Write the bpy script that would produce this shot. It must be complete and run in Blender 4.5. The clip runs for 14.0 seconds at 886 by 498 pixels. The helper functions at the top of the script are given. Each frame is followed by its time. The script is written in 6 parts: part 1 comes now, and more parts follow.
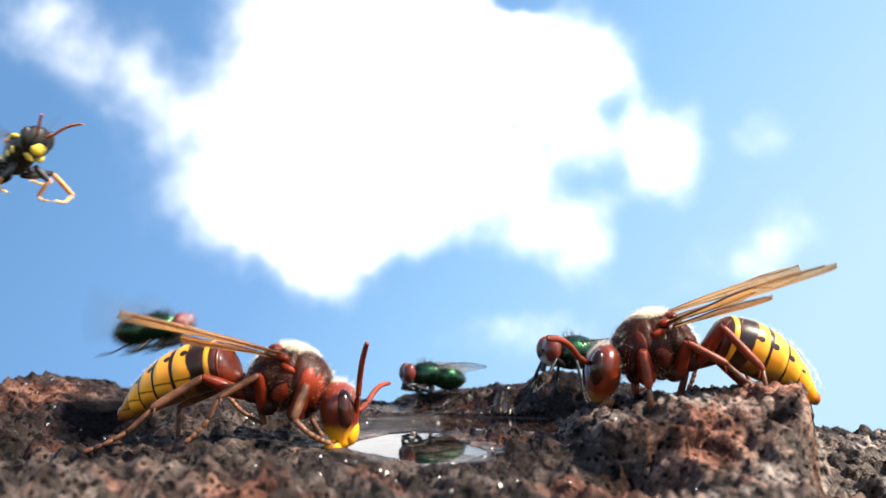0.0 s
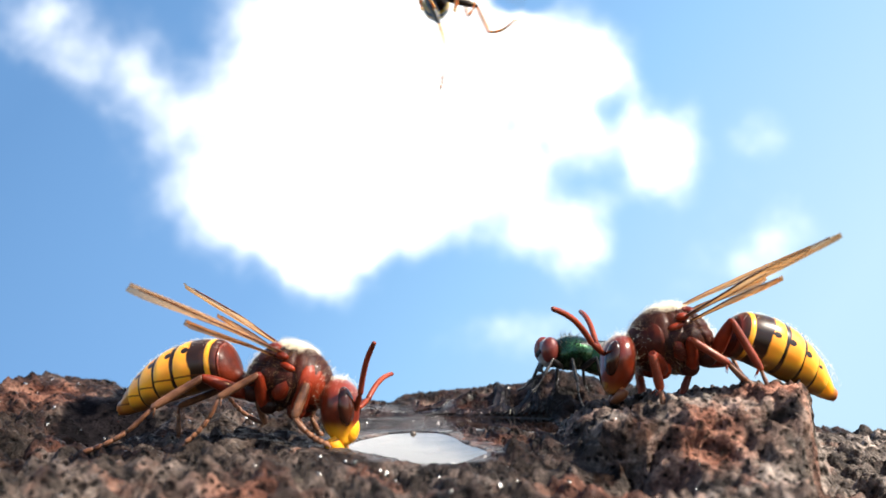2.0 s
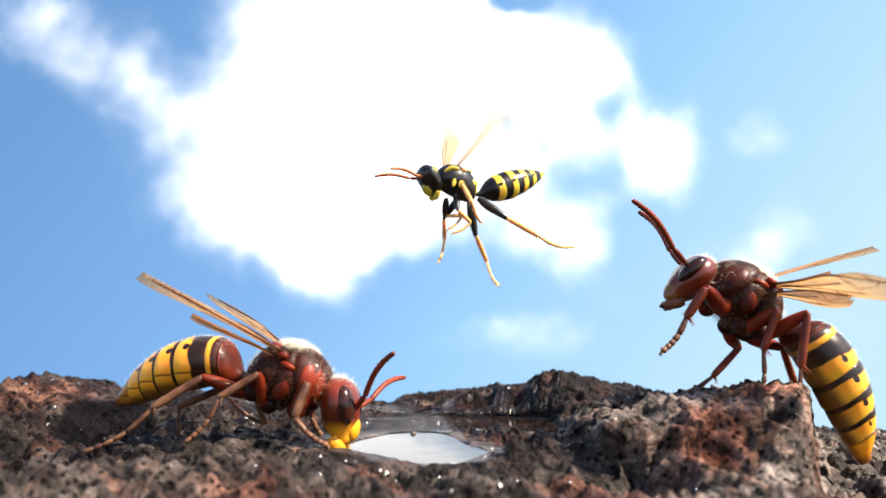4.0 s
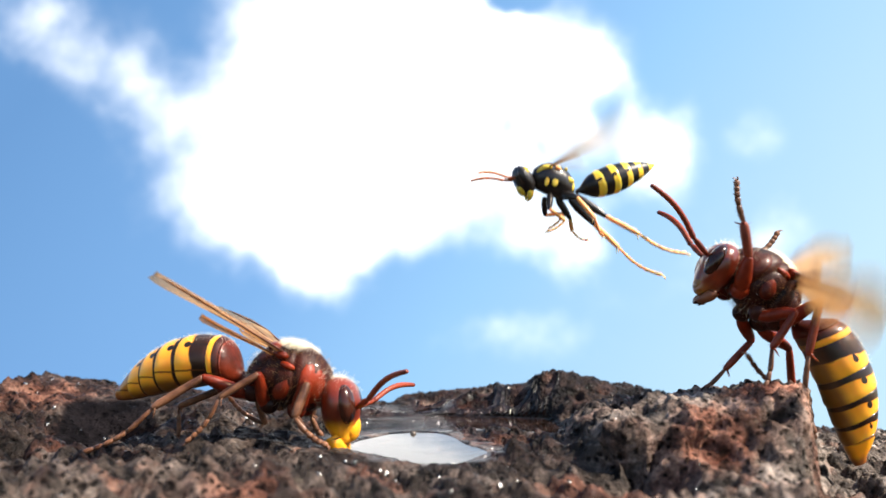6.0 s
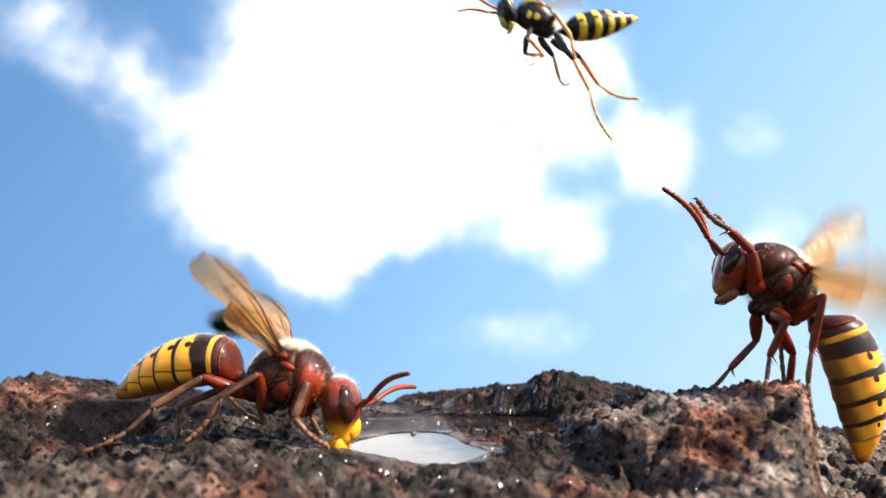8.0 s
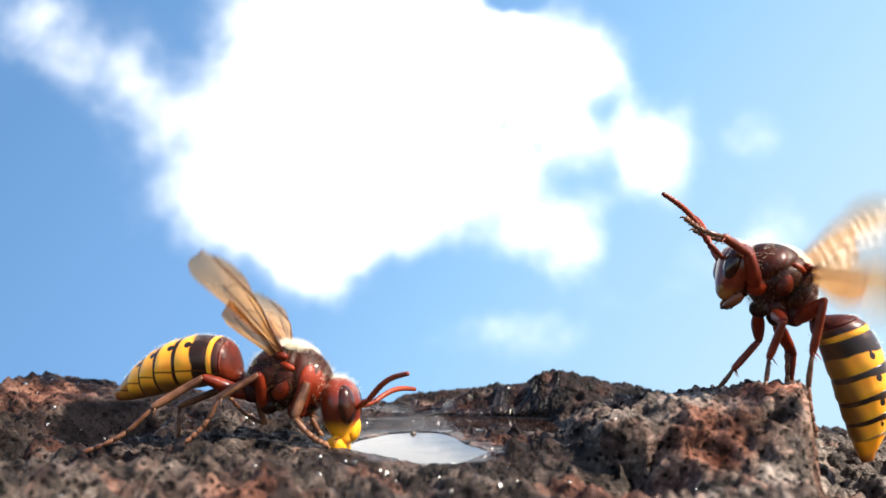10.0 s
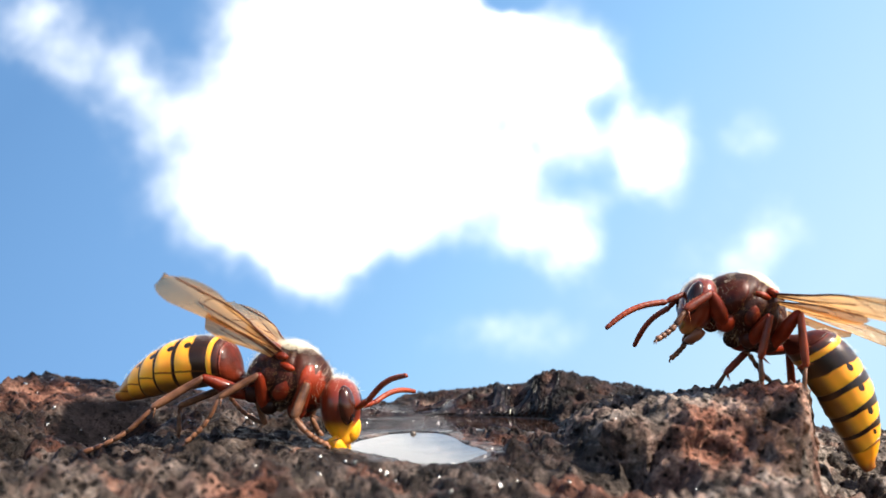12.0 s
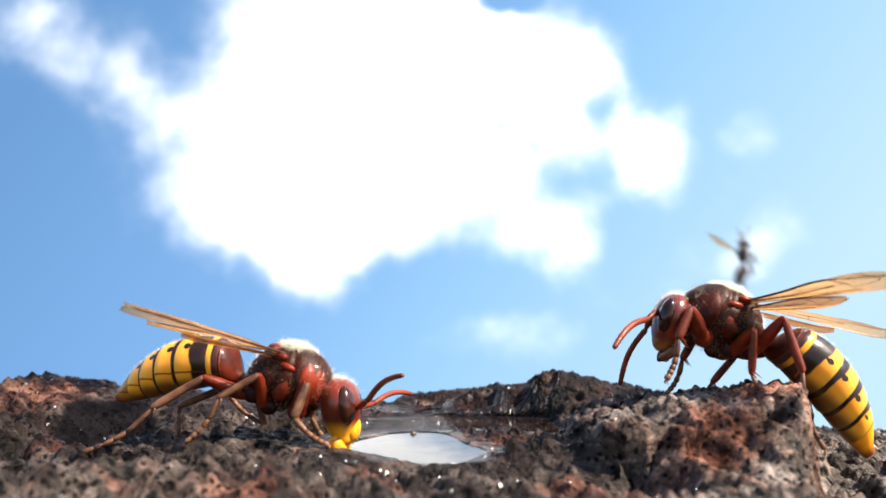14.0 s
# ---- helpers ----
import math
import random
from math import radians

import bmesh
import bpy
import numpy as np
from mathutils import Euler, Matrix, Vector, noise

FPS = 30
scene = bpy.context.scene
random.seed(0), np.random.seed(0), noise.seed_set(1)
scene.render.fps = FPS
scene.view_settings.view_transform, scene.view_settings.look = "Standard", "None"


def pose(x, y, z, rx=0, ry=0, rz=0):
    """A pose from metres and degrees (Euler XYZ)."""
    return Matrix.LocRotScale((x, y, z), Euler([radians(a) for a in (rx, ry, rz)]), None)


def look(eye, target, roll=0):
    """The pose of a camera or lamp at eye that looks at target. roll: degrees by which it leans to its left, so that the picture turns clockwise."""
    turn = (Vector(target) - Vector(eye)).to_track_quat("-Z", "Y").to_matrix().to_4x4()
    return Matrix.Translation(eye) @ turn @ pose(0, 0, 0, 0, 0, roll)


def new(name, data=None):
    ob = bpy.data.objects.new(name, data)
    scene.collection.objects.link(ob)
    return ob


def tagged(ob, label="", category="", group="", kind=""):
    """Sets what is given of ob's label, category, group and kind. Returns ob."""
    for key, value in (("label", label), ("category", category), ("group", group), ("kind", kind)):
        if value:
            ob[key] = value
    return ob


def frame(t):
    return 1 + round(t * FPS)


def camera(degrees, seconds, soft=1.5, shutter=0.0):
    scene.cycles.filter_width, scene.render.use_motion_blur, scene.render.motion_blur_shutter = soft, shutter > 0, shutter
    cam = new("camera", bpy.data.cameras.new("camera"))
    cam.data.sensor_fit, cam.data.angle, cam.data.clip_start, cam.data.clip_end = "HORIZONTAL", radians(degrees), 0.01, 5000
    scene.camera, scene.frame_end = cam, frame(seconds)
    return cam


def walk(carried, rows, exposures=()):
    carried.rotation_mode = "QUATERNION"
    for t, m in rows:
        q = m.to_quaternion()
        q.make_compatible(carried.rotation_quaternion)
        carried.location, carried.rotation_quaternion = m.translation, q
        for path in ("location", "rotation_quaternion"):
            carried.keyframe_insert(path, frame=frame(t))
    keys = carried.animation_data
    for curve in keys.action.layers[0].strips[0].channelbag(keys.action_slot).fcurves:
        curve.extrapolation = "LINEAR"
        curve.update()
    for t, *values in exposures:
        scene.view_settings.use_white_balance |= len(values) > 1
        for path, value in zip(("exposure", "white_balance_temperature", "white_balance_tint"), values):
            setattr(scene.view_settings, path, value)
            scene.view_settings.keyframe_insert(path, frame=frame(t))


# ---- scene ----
# Insects drinking at a puddle in a lava rock. Lengths below are in millimetres (MM), z is the height over the water.
MM = 0.001
EYE = 10.1
cam = camera(62, 14.0, soft=1.5, shutter=0.6)
cam.data.dof.use_dof = True
cam.data.dof.focus_distance = 70 * MM
cam.data.dof.aperture_fstop = 40
stand = pose(0, 0, EYE * MM, 90 + 6.514, 0, 0)
walk(cam, [(0.0, stand), (14.0, stand)])

# ---- light ----
SUN_HEIGHT, SUN_SIDE = radians(48), radians(108)
world = bpy.data.worlds.new("sky")
scene.world = world
world.use_nodes = True
wn = world.node_tree.nodes
sky = wn.new("ShaderNodeTexSky")
sky.sky_type, sky.sun_disc = "NISHITA", False
sky.sun_elevation, sky.sun_rotation = SUN_HEIGHT, SUN_SIDE
world.node_tree.links.new(sky.outputs[0], wn["Background"].inputs[0])
wn["Background"].inputs[1].default_value = 0.11
sun = new("sun", bpy.data.lights.new("sun", "SUN"))
sun.data.energy, sun.data.angle, sun.data.color = 5.0, radians(0.6), (1.0, 0.91, 0.78)
sun_way = Vector((math.sin(SUN_SIDE) * math.cos(SUN_HEIGHT), math.cos(SUN_SIDE) * math.cos(SUN_HEIGHT), math.sin(SUN_HEIGHT)))
sun.matrix_basis = look(sun_way, (0, 0, 0))
scene.view_settings.exposure = 1.4


# ---- materials ----
def shader(name):
    m = bpy.data.materials.new(name)
    m.use_nodes = True
    nt = m.node_tree
    return m, nt, nt.nodes["Principled BSDF"]


def add(nt, kind, **values):
    n = nt.nodes.new(kind)
    for key, v in values.items():
        if key in n.inputs:
            n.inputs[key].default_value = v
    return n


def link(nt, a, b):
    nt.links.new(a, b)


def noise_tex(nt, coord, scale, detail=5.0, rough=0.6):
    n = add(nt, "ShaderNodeTexNoise", Scale=scale, Detail=detail, Roughness=rough)
    link(nt, coord, n.inputs["Vector"])
    return n


def ramp(nt, fac, stops):
    r = nt.nodes.new("ShaderNodeValToRGB")
    link(nt, fac, r.inputs[0])
    e = r.color_ramp.elements
    while len(e) < len(stops):
        e.new(0.5)
    for el, (p, c) in zip(e, stops):
        el.position, el.color = p, (*c, 1)
    return r.outputs[0]


def math_node(nt, op, a, b=None, clamp=False):
    n = nt.nodes.new("ShaderNodeMath")
    n.operation, n.use_clamp = op, clamp
    for i, v in enumerate((a, b)):
        if v is None:
            continue
        if isinstance(v, (int, float)):
            n.inputs[i].default_value = v
        else:
            link(nt, v, n.inputs[i])
    return n.outputs[0]


def mix_colour(nt, fac, a, b, blend="MIX"):
    n = nt.nodes.new("ShaderNodeMix")
    n.data_type, n.blend_type = "RGBA", blend
    for sock, v in ((n.inputs[0], fac), (n.inputs[6], a), (n.inputs[7], b)):
        if isinstance(v, (int, float)):
            sock.default_value = v
        elif isinstance(v, tuple):
            sock.default_value = (*v, 1)
        else:
            link(nt, v, sock)
    return n.outputs[2]


def bump(nt, bsdf, height, strength=0.4, distance=0.0001):
    b = add(nt, "ShaderNodeBump", Strength=strength, Distance=distance)
    link(nt, height, b.inputs["Height"])
    link(nt, b.outputs[0], bsdf.inputs["Normal"])


def coords(nt):
    return nt.nodes.new("ShaderNodeTexCoord").outputs["Object"]


def chitin(name, dark, light, rough=0.28, coat=0.3, metal=0.0, glow_through=0.0, grain=900, spec=0.22):
    """Insect cuticle: two tones in patches, fine punctures, a waxy gloss."""
    m, nt, b = shader(name)
    c = coords(nt)
    patches = noise_tex(nt, c, grain * 0.32, 7, 0.62)
    fine = noise_tex(nt, c, grain * 6, 2)
    link(nt, ramp(nt, patches.outputs[0], [(0.36, dark), (0.62, light)]), b.inputs["Base Color"])
    b.inputs["Metallic"].default_value = metal
    b.inputs["Specular IOR Level"].default_value = spec
    b.inputs["Coat Weight"].default_value = coat
    b.inputs["Coat Roughness"].default_value = 0.07
    r = math_node(nt, "MULTIPLY_ADD", fine.outputs[0], 0.25)
    r.node.inputs[2].default_value = rough - 0.1
    link(nt, r, b.inputs["Roughness"])
    if glow_through:
        b.inputs["Subsurface Weight"].default_value = glow_through
        b.inputs["Subsurface Radius"].default_value = (0.0012, 0.0005, 0.0002)
        b.inputs["Subsurface Scale"].default_value = 0.6
    bump(nt, b, fine.outputs[0], 0.55, 0.00007)
    return m


def banded(name, length, stops, spot=None, warp=0.5, rough=0.36, seam=None, back=0.0, line=0.3):
    """A ring of the abdomen: colours along its length, their edge wavy, with a dark drop on each side."""
    m, nt, b = shader(name)
    c = coords(nt)
    sep = nt.nodes.new("ShaderNodeSeparateXYZ")
    link(nt, c, sep.inputs[0])
    n = noise_tex(nt, c, 520, 2, 0.5)
    along = math_node(nt, "MULTIPLY", sep.outputs[0], -1.0 / (length * MM))
    jag = math_node(nt, "MULTIPLY", math_node(nt, "SUBTRACT", n.outputs[0], 0.5), warp)
    along = math_node(nt, "ADD", along, jag, clamp=back == 0)
    if back:
        top = math_node(nt, "MULTIPLY", math_node(nt, "SUBTRACT", sep.outputs[2], (seam + 0.55) * MM), back / (2.8 * MM), True)
        along = math_node(nt, "SUBTRACT", along, top, True)
    r = nt.nodes.new("ShaderNodeValToRGB")
    r.color_ramp.interpolation = "EASE"
    link(nt, along, r.inputs[0])
    e = r.color_ramp.elements
    while len(e) < len(stops):
        e.new(0.5)
    for el, (p, col) in zip(e, stops):
        el.position, el.color = p, (*col, 1)
    col = r.outputs[0]
    if spot:
        # a drop on each flank, hanging by a stem from the dark front edge
        back_at, angle, size, axis = spot
        side = math_node(nt, "ABSOLUTE", sep.outputs[1])
        turn_at = math_node(nt, "ARCTAN2", math_node(nt, "SUBTRACT", sep.outputs[2], axis * MM), side)
        across = math_node(nt, "ABSOLUTE", math_node(nt, "MULTIPLY", math_node(nt, "SUBTRACT", turn_at, radians(angle)), 2.5))
        across = math_node(nt, "ADD", across, math_node(nt, "MULTIPLY", math_node(nt, "SUBTRACT", n.outputs[0], 0.5), 0.5))
        down = math_node(nt, "MULTIPLY_ADD", sep.outputs[0], -1 / MM)
        down.node.inputs[2].default_value = -back_at
        bead = math_node(nt, "LESS_THAN", math_node(nt, "SQRT", math_node(nt, "ADD", math_node(nt, "POWER", across, 2.0), math_node(nt, "POWER", math_node(nt, "ABSOLUTE", down), 2.0))), size)
        stem = math_node(nt, "MULTIPLY", math_node(nt, "LESS_THAN", across, size * 0.5), math_node(nt, "LESS_THAN", down, 0.0))
        mark = math_node(nt, "MAXIMUM", bead, stem)
        col = mix_colour(nt, mark, col, (0.016, 0.008, 0.005))
    if seam is not None:
        wavy = math_node(nt, "MULTIPLY_ADD", n.outputs[0], 0.4 * MM)
        wavy.node.inputs[2].default_value = (seam - 0.2) * MM
        if line:
            off = math_node(nt, "ABSOLUTE", math_node(nt, "SUBTRACT", sep.outputs[2], wavy))
            thin = math_node(nt, "LESS_THAN", off, 0.075 * MM)
            col = mix_colour(nt, math_node(nt, "MULTIPLY", thin, line), col, (0.10, 0.035, 0.01))
        # the belly plates are brown
        belly = nt.nodes.new("ShaderNodeMapRange")
        belly.interpolation_type = "SMOOTHSTEP"
        link(nt, math_node(nt, "SUBTRACT", sep.outputs[2], wavy), belly.inputs[0])
        for i, q in enumerate((-0.2 * MM, -1.2 * MM, 0.0, 0.85)):
            belly.inputs[i + 1].default_value = q
        col = mix_colour(nt, belly.outputs[0], col, (0.075, 0.028, 0.010))
    stain = noise_tex(nt, c, 300, 4)
    col = mix_colour(nt, math_node(nt, "MULTIPLY", stain.outputs[0], 0.22), col, (0.35, 0.12, 0.02), "MULTIPLY")
    link(nt, col, b.inputs["Base Color"])
    fine = noise_tex(nt, c, 5000, 2)
    b.inputs["Roughness"].default_value = rough
    b.inputs["Coat Weight"].default_value = 0.2
    b.inputs["Coat Roughness"].default_value = 0.15
    b.inputs["Specular IOR Level"].default_value = 0.2
    b.inputs["Subsurface Weight"].default_value = 0.55
    b.inputs["Subsurface Radius"].default_value = (0.0014, 0.0008, 0.0002)
    b.inputs["Subsurface Scale"].default_value = 0.6
    bump(nt, b, fine.outputs[0], 0.2, 0.00005)
    return m


def membrane(name, tint, see_through, length):
    """A wing: thin amber film, darker to its front edge, with faint wrinkles."""
    m, nt, b = shader(name)
    c = coords(nt)
    stretch = nt.nodes.new("ShaderNodeMapping")
    stretch.inputs["Scale"].default_value = (0.25, 3.0, 1.0)
    link(nt, c, stretch.inputs["Vector"])
    n = noise_tex(nt, stretch.outputs[0], 420, 4)
    sep = nt.nodes.new("ShaderNodeSeparateXYZ")
    link(nt, c, sep.inputs[0])
    tip = nt.nodes.new("ShaderNodeMapRange")
    link(nt, sep.outputs[0], tip.inputs[0])
    for i, q in enumerate((length * 0.55 * MM, length * 0.95 * MM, 0.0, 0.8)):
        tip.inputs[i + 1].default_value = q
    w = add(nt, "ShaderNodeTexWave", Scale=260.0, Distortion=5.0, Detail=2.0)
    link(nt, c, w.inputs["Vector"])
    streaks = ramp(nt, n.outputs[0], [(0.3, (tint[0] * 0.4, tint[1] * 0.32, tint[2] * 0.27)), (0.52, tint), (0.75, tuple(min(1.0, q * 1.25) for q in tint))])
    streaks = mix_colour(nt, tip.outputs[0], streaks, (0.30, 0.24, 0.20))
    link(nt, streaks, b.inputs["Base Color"])
    b.inputs["Roughness"].default_value = 0.28
    b.inputs["Specular IOR Level"].default_value = 0.6
    bump(nt, b, w.outputs[1], 0.35, 0.00008)
    thin = nt.nodes.new("ShaderNodeBsdfTranslucent")
    link(nt, streaks, thin.inputs[0])
    clear = nt.nodes.new("ShaderNodeBsdfTransparent")
    clear.inputs[0].default_value = (*[min(1, 0.45 + q * 0.6) for q in tint], 1)
    a, z = nt.nodes.new("ShaderNodeMixShader"), nt.nodes.new("ShaderNodeMixShader")
    a.inputs[0].default_value = 0.5
    link(nt, b.outputs[0], a.inputs[1])
    link(nt, thin.outputs[0], a.inputs[2])
    link(nt, math_node(nt, "MULTIPLY_ADD", tip.outputs[0], 0.25), z.inputs[0])
    z.inputs[0].links[0].from_node.inputs[2].default_value = see_through
    link(nt, a.outputs[0], z.inputs[1])
    link(nt, clear.outputs[0], z.inputs[2])
    link(nt, z.outputs[0], nt.nodes["Material Output"].inputs[0])
    return m


def hair_material(name, tint):
    m, nt, b = shader(name)
    thin = nt.nodes.new("ShaderNodeBsdfTranslucent")
    thin.inputs[0].default_value = (*tint, 1)
    b.inputs["Base Color"].default_value = (*tint, 1)
    b.inputs["Roughness"].default_value = 0.35
    mixer = nt.nodes.new("ShaderNodeMixShader")
    mixer.inputs[0].default_value = 0.7
    link(nt, b.outputs[0], mixer.inputs[1])
    link(nt, thin.outputs[0], mixer.inputs[2])
    link(nt, mixer.outputs[0], nt.nodes["Material Output"].inputs[0])
    return m


def rock_material():
    m, nt, b = shader("lava_rock")
    c = coords(nt)
    big = noise_tex(nt, c, 130, 6, 0.66)
    mid = noise_tex(nt, c, 330, 6, 0.65)
    fine = noise_tex(nt, c, 1500, 5, 0.7)
    pores = add(nt, "ShaderNodeTexVoronoi", Scale=620.0, Randomness=1.0)
    link(nt, c, pores.inputs["Vector"])
    grey = ramp(nt, mid.outputs[0], [(0.36, (0.022, 0.018, 0.016)), (0.50, (0.115, 0.094, 0.08)), (0.66, (0.35, 0.29, 0.25))])
    red = ramp(nt, mid.outputs[0], [(0.36, (0.03, 0.012, 0.008)), (0.50, (0.19, 0.083, 0.056)), (0.66, (0.52, 0.27, 0.185))])
    rusty = ramp(nt, big.outputs[0], [(0.55, (0, 0, 0)), (0.68, (1, 1, 1))])
    iron = nt.nodes.new("ShaderNodeAttribute")
    iron.attribute_name = "rusted"
    rusty = math_node(nt, "MAXIMUM", rusty, iron.outputs["Fac"])
    col = mix_colour(nt, rusty, grey, red)
    lichen = noise_tex(nt, c, 190, 4, 0.7)
    pale = ramp(nt, lichen.outputs[0], [(0.66, (0, 0, 0)), (0.74, (1, 1, 1))])
    col = mix_colour(nt, math_node(nt, "MULTIPLY", pale, 0.6), col, (0.52, 0.50, 0.38))
    grit = noise_tex(nt, c, 2600, 4, 0.75)
    col = mix_colour(nt, 0.7, col, ramp(nt, grit.outputs[0], [(0.34, (0.35, 0.33, 0.32)), (0.5, (0.95, 0.95, 0.95)), (0.66, (2.0, 1.9, 1.8))]), "MULTIPLY")
    # round gas holes of two sizes, the shade inside them put into the colour
    bent = nt.nodes.new("ShaderNodeVectorMath")
    bent.operation = "MULTIPLY_ADD"
    link(nt, fine.outputs["Color"], bent.inputs[0])
    bent.inputs[1].default_value = (0.0005, 0.0005, 0.0005)
    link(nt, c, bent.inputs[2])
    vesicle = add(nt, "ShaderNodeTexVoronoi", Scale=1250.0, Randomness=1.0)
    link(nt, bent.outputs[0], vesicle.inputs["Vector"])
    link(nt, bent.outputs[0], pores.inputs["Vector"])
    pin = ramp(nt, vesicle.outputs["Distance"], [(0.20, (0.07, 0.06, 0.055)), (0.33, (1, 1, 1))])
    col = mix_colour(nt, 0.9, col, pin, "MULTIPLY")
    hole = ramp(nt, pores.outputs["Distance"], [(0.16, (0.10, 0.085, 0.08)), (0.30, (1, 1, 1))])
    col = mix_colour(nt, 0.9, col, hole, "MULTIPLY")
    # wet stone round the puddle is darker and glossy
    geo = nt.nodes.new("ShaderNodeAttribute")
    geo.attribute_name = "wet"
    wet = geo.outputs["Fac"]
    soak = nt.nodes.new("ShaderNodeAttribute")
    soak.attribute_name = "soaked"
    col = mix_colour(nt, soak.outputs["Fac"], col, (0.115, 0.082, 0.075), "MULTIPLY")
    # the smooth bowl is painted near black: its shade is put into the colour
    bowl_shade = nt.nodes.new("ShaderNodeAttribute")
    bowl_shade.attribute_name = "bowl_shade"
    col = mix_colour(nt, bowl_shade.outputs["Fac"], col, ramp(nt, mid.outputs[0], [(0.4, (0.004, 0.0035, 0.004)), (0.65, (0.011, 0.009, 0.010))]))
    link(nt, col, b.inputs["Base Color"])
    rough = math_node(nt, "MULTIPLY_ADD", wet, -0.58)
    rough.node.inputs[2].default_value = 0.66
    spark = ramp(nt, fine.outputs[0], [(0.60, (0, 0, 0)), (0.65, (1, 1, 1))])
    rough = math_node(nt, "SUBTRACT", rough, math_node(nt, "MULTIPLY", soak.outputs["Fac"], 0.1))
    rough = math_node(nt, "SUBTRACT", rough, math_node(nt, "MULTIPLY", spark, 0.45))
    rough = math_node(nt, "MAXIMUM", rough, 0.06)
    link(nt, rough, b.inputs["Roughness"])
    shine = math_node(nt, "MULTIPLY_ADD", wet, 0.22)
    shine.node.inputs[2].default_value = 0.08
    shine = math_node(nt, "ADD", shine, math_node(nt, "MULTIPLY", spark, 0.5))
    shine = math_node(nt, "ADD", shine, math_node(nt, "MULTIPLY", soak.outputs["Fac"], 0.03))
    shine = math_node(nt, "MULTIPLY", shine, math_node(nt, "SUBTRACT", 1.0, math_node(nt, "MULTIPLY", bowl_shade.outputs["Fac"], 0.8)))
    link(nt, shine, b.inputs["Specular IOR Level"])
    h = math_node(nt, "ADD", math_node(nt, "MULTIPLY", mid.outputs[0], 0.9), math_node(nt, "MULTIPLY", fine.outputs[0], 0.5))
    h = math_node(nt, "ADD", h, math_node(nt, "MULTIPLY", math_node(nt, "MINIMUM", pores.outputs["Distance"], 0.32), 2.4))
    h = math_node(nt, "ADD", h, math_node(nt, "MULTIPLY", math_node(nt, "MINIMUM", vesicle.outputs["Distance"], 0.34), 1.3))
    h = math_node(nt, "MULTIPLY", h, math_node(nt, "MULTIPLY_ADD", wet, -1.0))
    h.node.inputs[1].links[0].from_node.inputs[2].default_value = 1.0
    bump(nt, b, h, 1.0, 0.0012)
    return m


def wet_film(m):
    """A thin film of water over the damp stone, smoother than the stone itself."""
    nt = m.node_tree
    b = nt.nodes["Principled BSDF"]
    soak = nt.nodes.new("ShaderNodeAttribute")
    soak.attribute_name = "soaked"
    c = coords(nt)
    waves = noise_tex(nt, c, 900, 3, 0.6)
    broken = ramp(nt, noise_tex(nt, c, 260, 4, 0.6).outputs[0], [(0.42, (0, 0, 0)), (0.58, (1, 1, 1))])
    standing = nt.nodes.new("ShaderNodeAttribute")
    standing.attribute_name = "wet"
    dry = math_node(nt, "SUBTRACT", 1.0, standing.outputs["Fac"], True)
    link(nt, math_node(nt, "MULTIPLY", math_node(nt, "MULTIPLY", math_node(nt, "MULTIPLY", soak.outputs["Fac"], broken), dry), 0.16), b.inputs["Coat Weight"])
    b.inputs["Coat Roughness"].default_value = 0.07
    b.inputs["Coat IOR"].default_value = 1.33
    film = add(nt, "ShaderNodeBump", Strength=1.0, Distance=0.0007)
    link(nt, waves.outputs[0], film.inputs["Height"])
    link(nt, film.outputs[0], b.inputs["Coat Normal"])
    return m


def water_material():
    m, nt, b = shader("water")
    b.inputs["Base Color"].default_value = (0.93, 0.96, 0.97, 1)
    b.inputs["Transmission Weight"].default_value = 1.0
    b.inputs["IOR"].default_value = 1.333
    b.inputs["Roughness"].default_value = 0.0
    n = noise_tex(nt, coords(nt), 60, 1)
    bump(nt, b, n.outputs[0], 0.03, 0.0005)
    return m


RED = chitin("chestnut_cuticle", (0.035, 0.004, 0.0015), (0.19, 0.02, 0.0045), 0.36, coat=0.06, glow_through=0.1, spec=0.14)
DARK = chitin("dark_cuticle", (0.006, 0.003, 0.002), (0.040, 0.008, 0.004), 0.42, coat=0.03, spec=0.12)
BROWN = chitin("brown_face_cuticle", (0.05, 0.018, 0.008), (0.16, 0.05, 0.018), 0.4, coat=0.15)
TAN = chitin("tan_leg_cuticle", (0.035, 0.011, 0.005), (0.21, 0.09, 0.044), 0.38, coat=0.15, grain=1300)
RUST = chitin("rust_black_cuticle", (0.008, 0.003, 0.002), (0.11, 0.014, 0.004), 0.42, coat=0.08, grain=500, spec=0.1)
FEELER = chitin("red_brown_feeler", (0.07, 0.010, 0.004), (0.22, 0.035, 0.011), 0.38, coat=0.1, glow_through=0.2)
YELLOW = chitin("yellow_cuticle", (0.55, 0.21, 0.008), (0.80, 0.36, 0.012), 0.35, glow_through=0.3)
EYE_BROWN = chitin("brown_eye", (0.014, 0.004, 0.002), (0.040, 0.010, 0.005), 0.2, coat=0.45, grain=300, spec=0.12)
EYE_BROWN.node_tree.nodes["Principled BSDF"].inputs["Coat Roughness"].default_value = 0.12
BLACK = chitin("black_cuticle", (0.006, 0.005, 0.005), (0.022, 0.018, 0.016), 0.33)
LEMON = chitin("lemon_cuticle", (0.46, 0.32, 0.025), (0.72, 0.52, 0.06), 0.4)
ORANGE = chitin("orange_leg_cuticle", (0.60, 0.25, 0.06), (0.88, 0.47, 0.17), 0.4, glow_through=0.4)
RUST_FEELER = chitin("rust_orange_feeler", (0.24, 0.06, 0.015), (0.46, 0.15, 0.04), 0.4, glow_through=0.3)
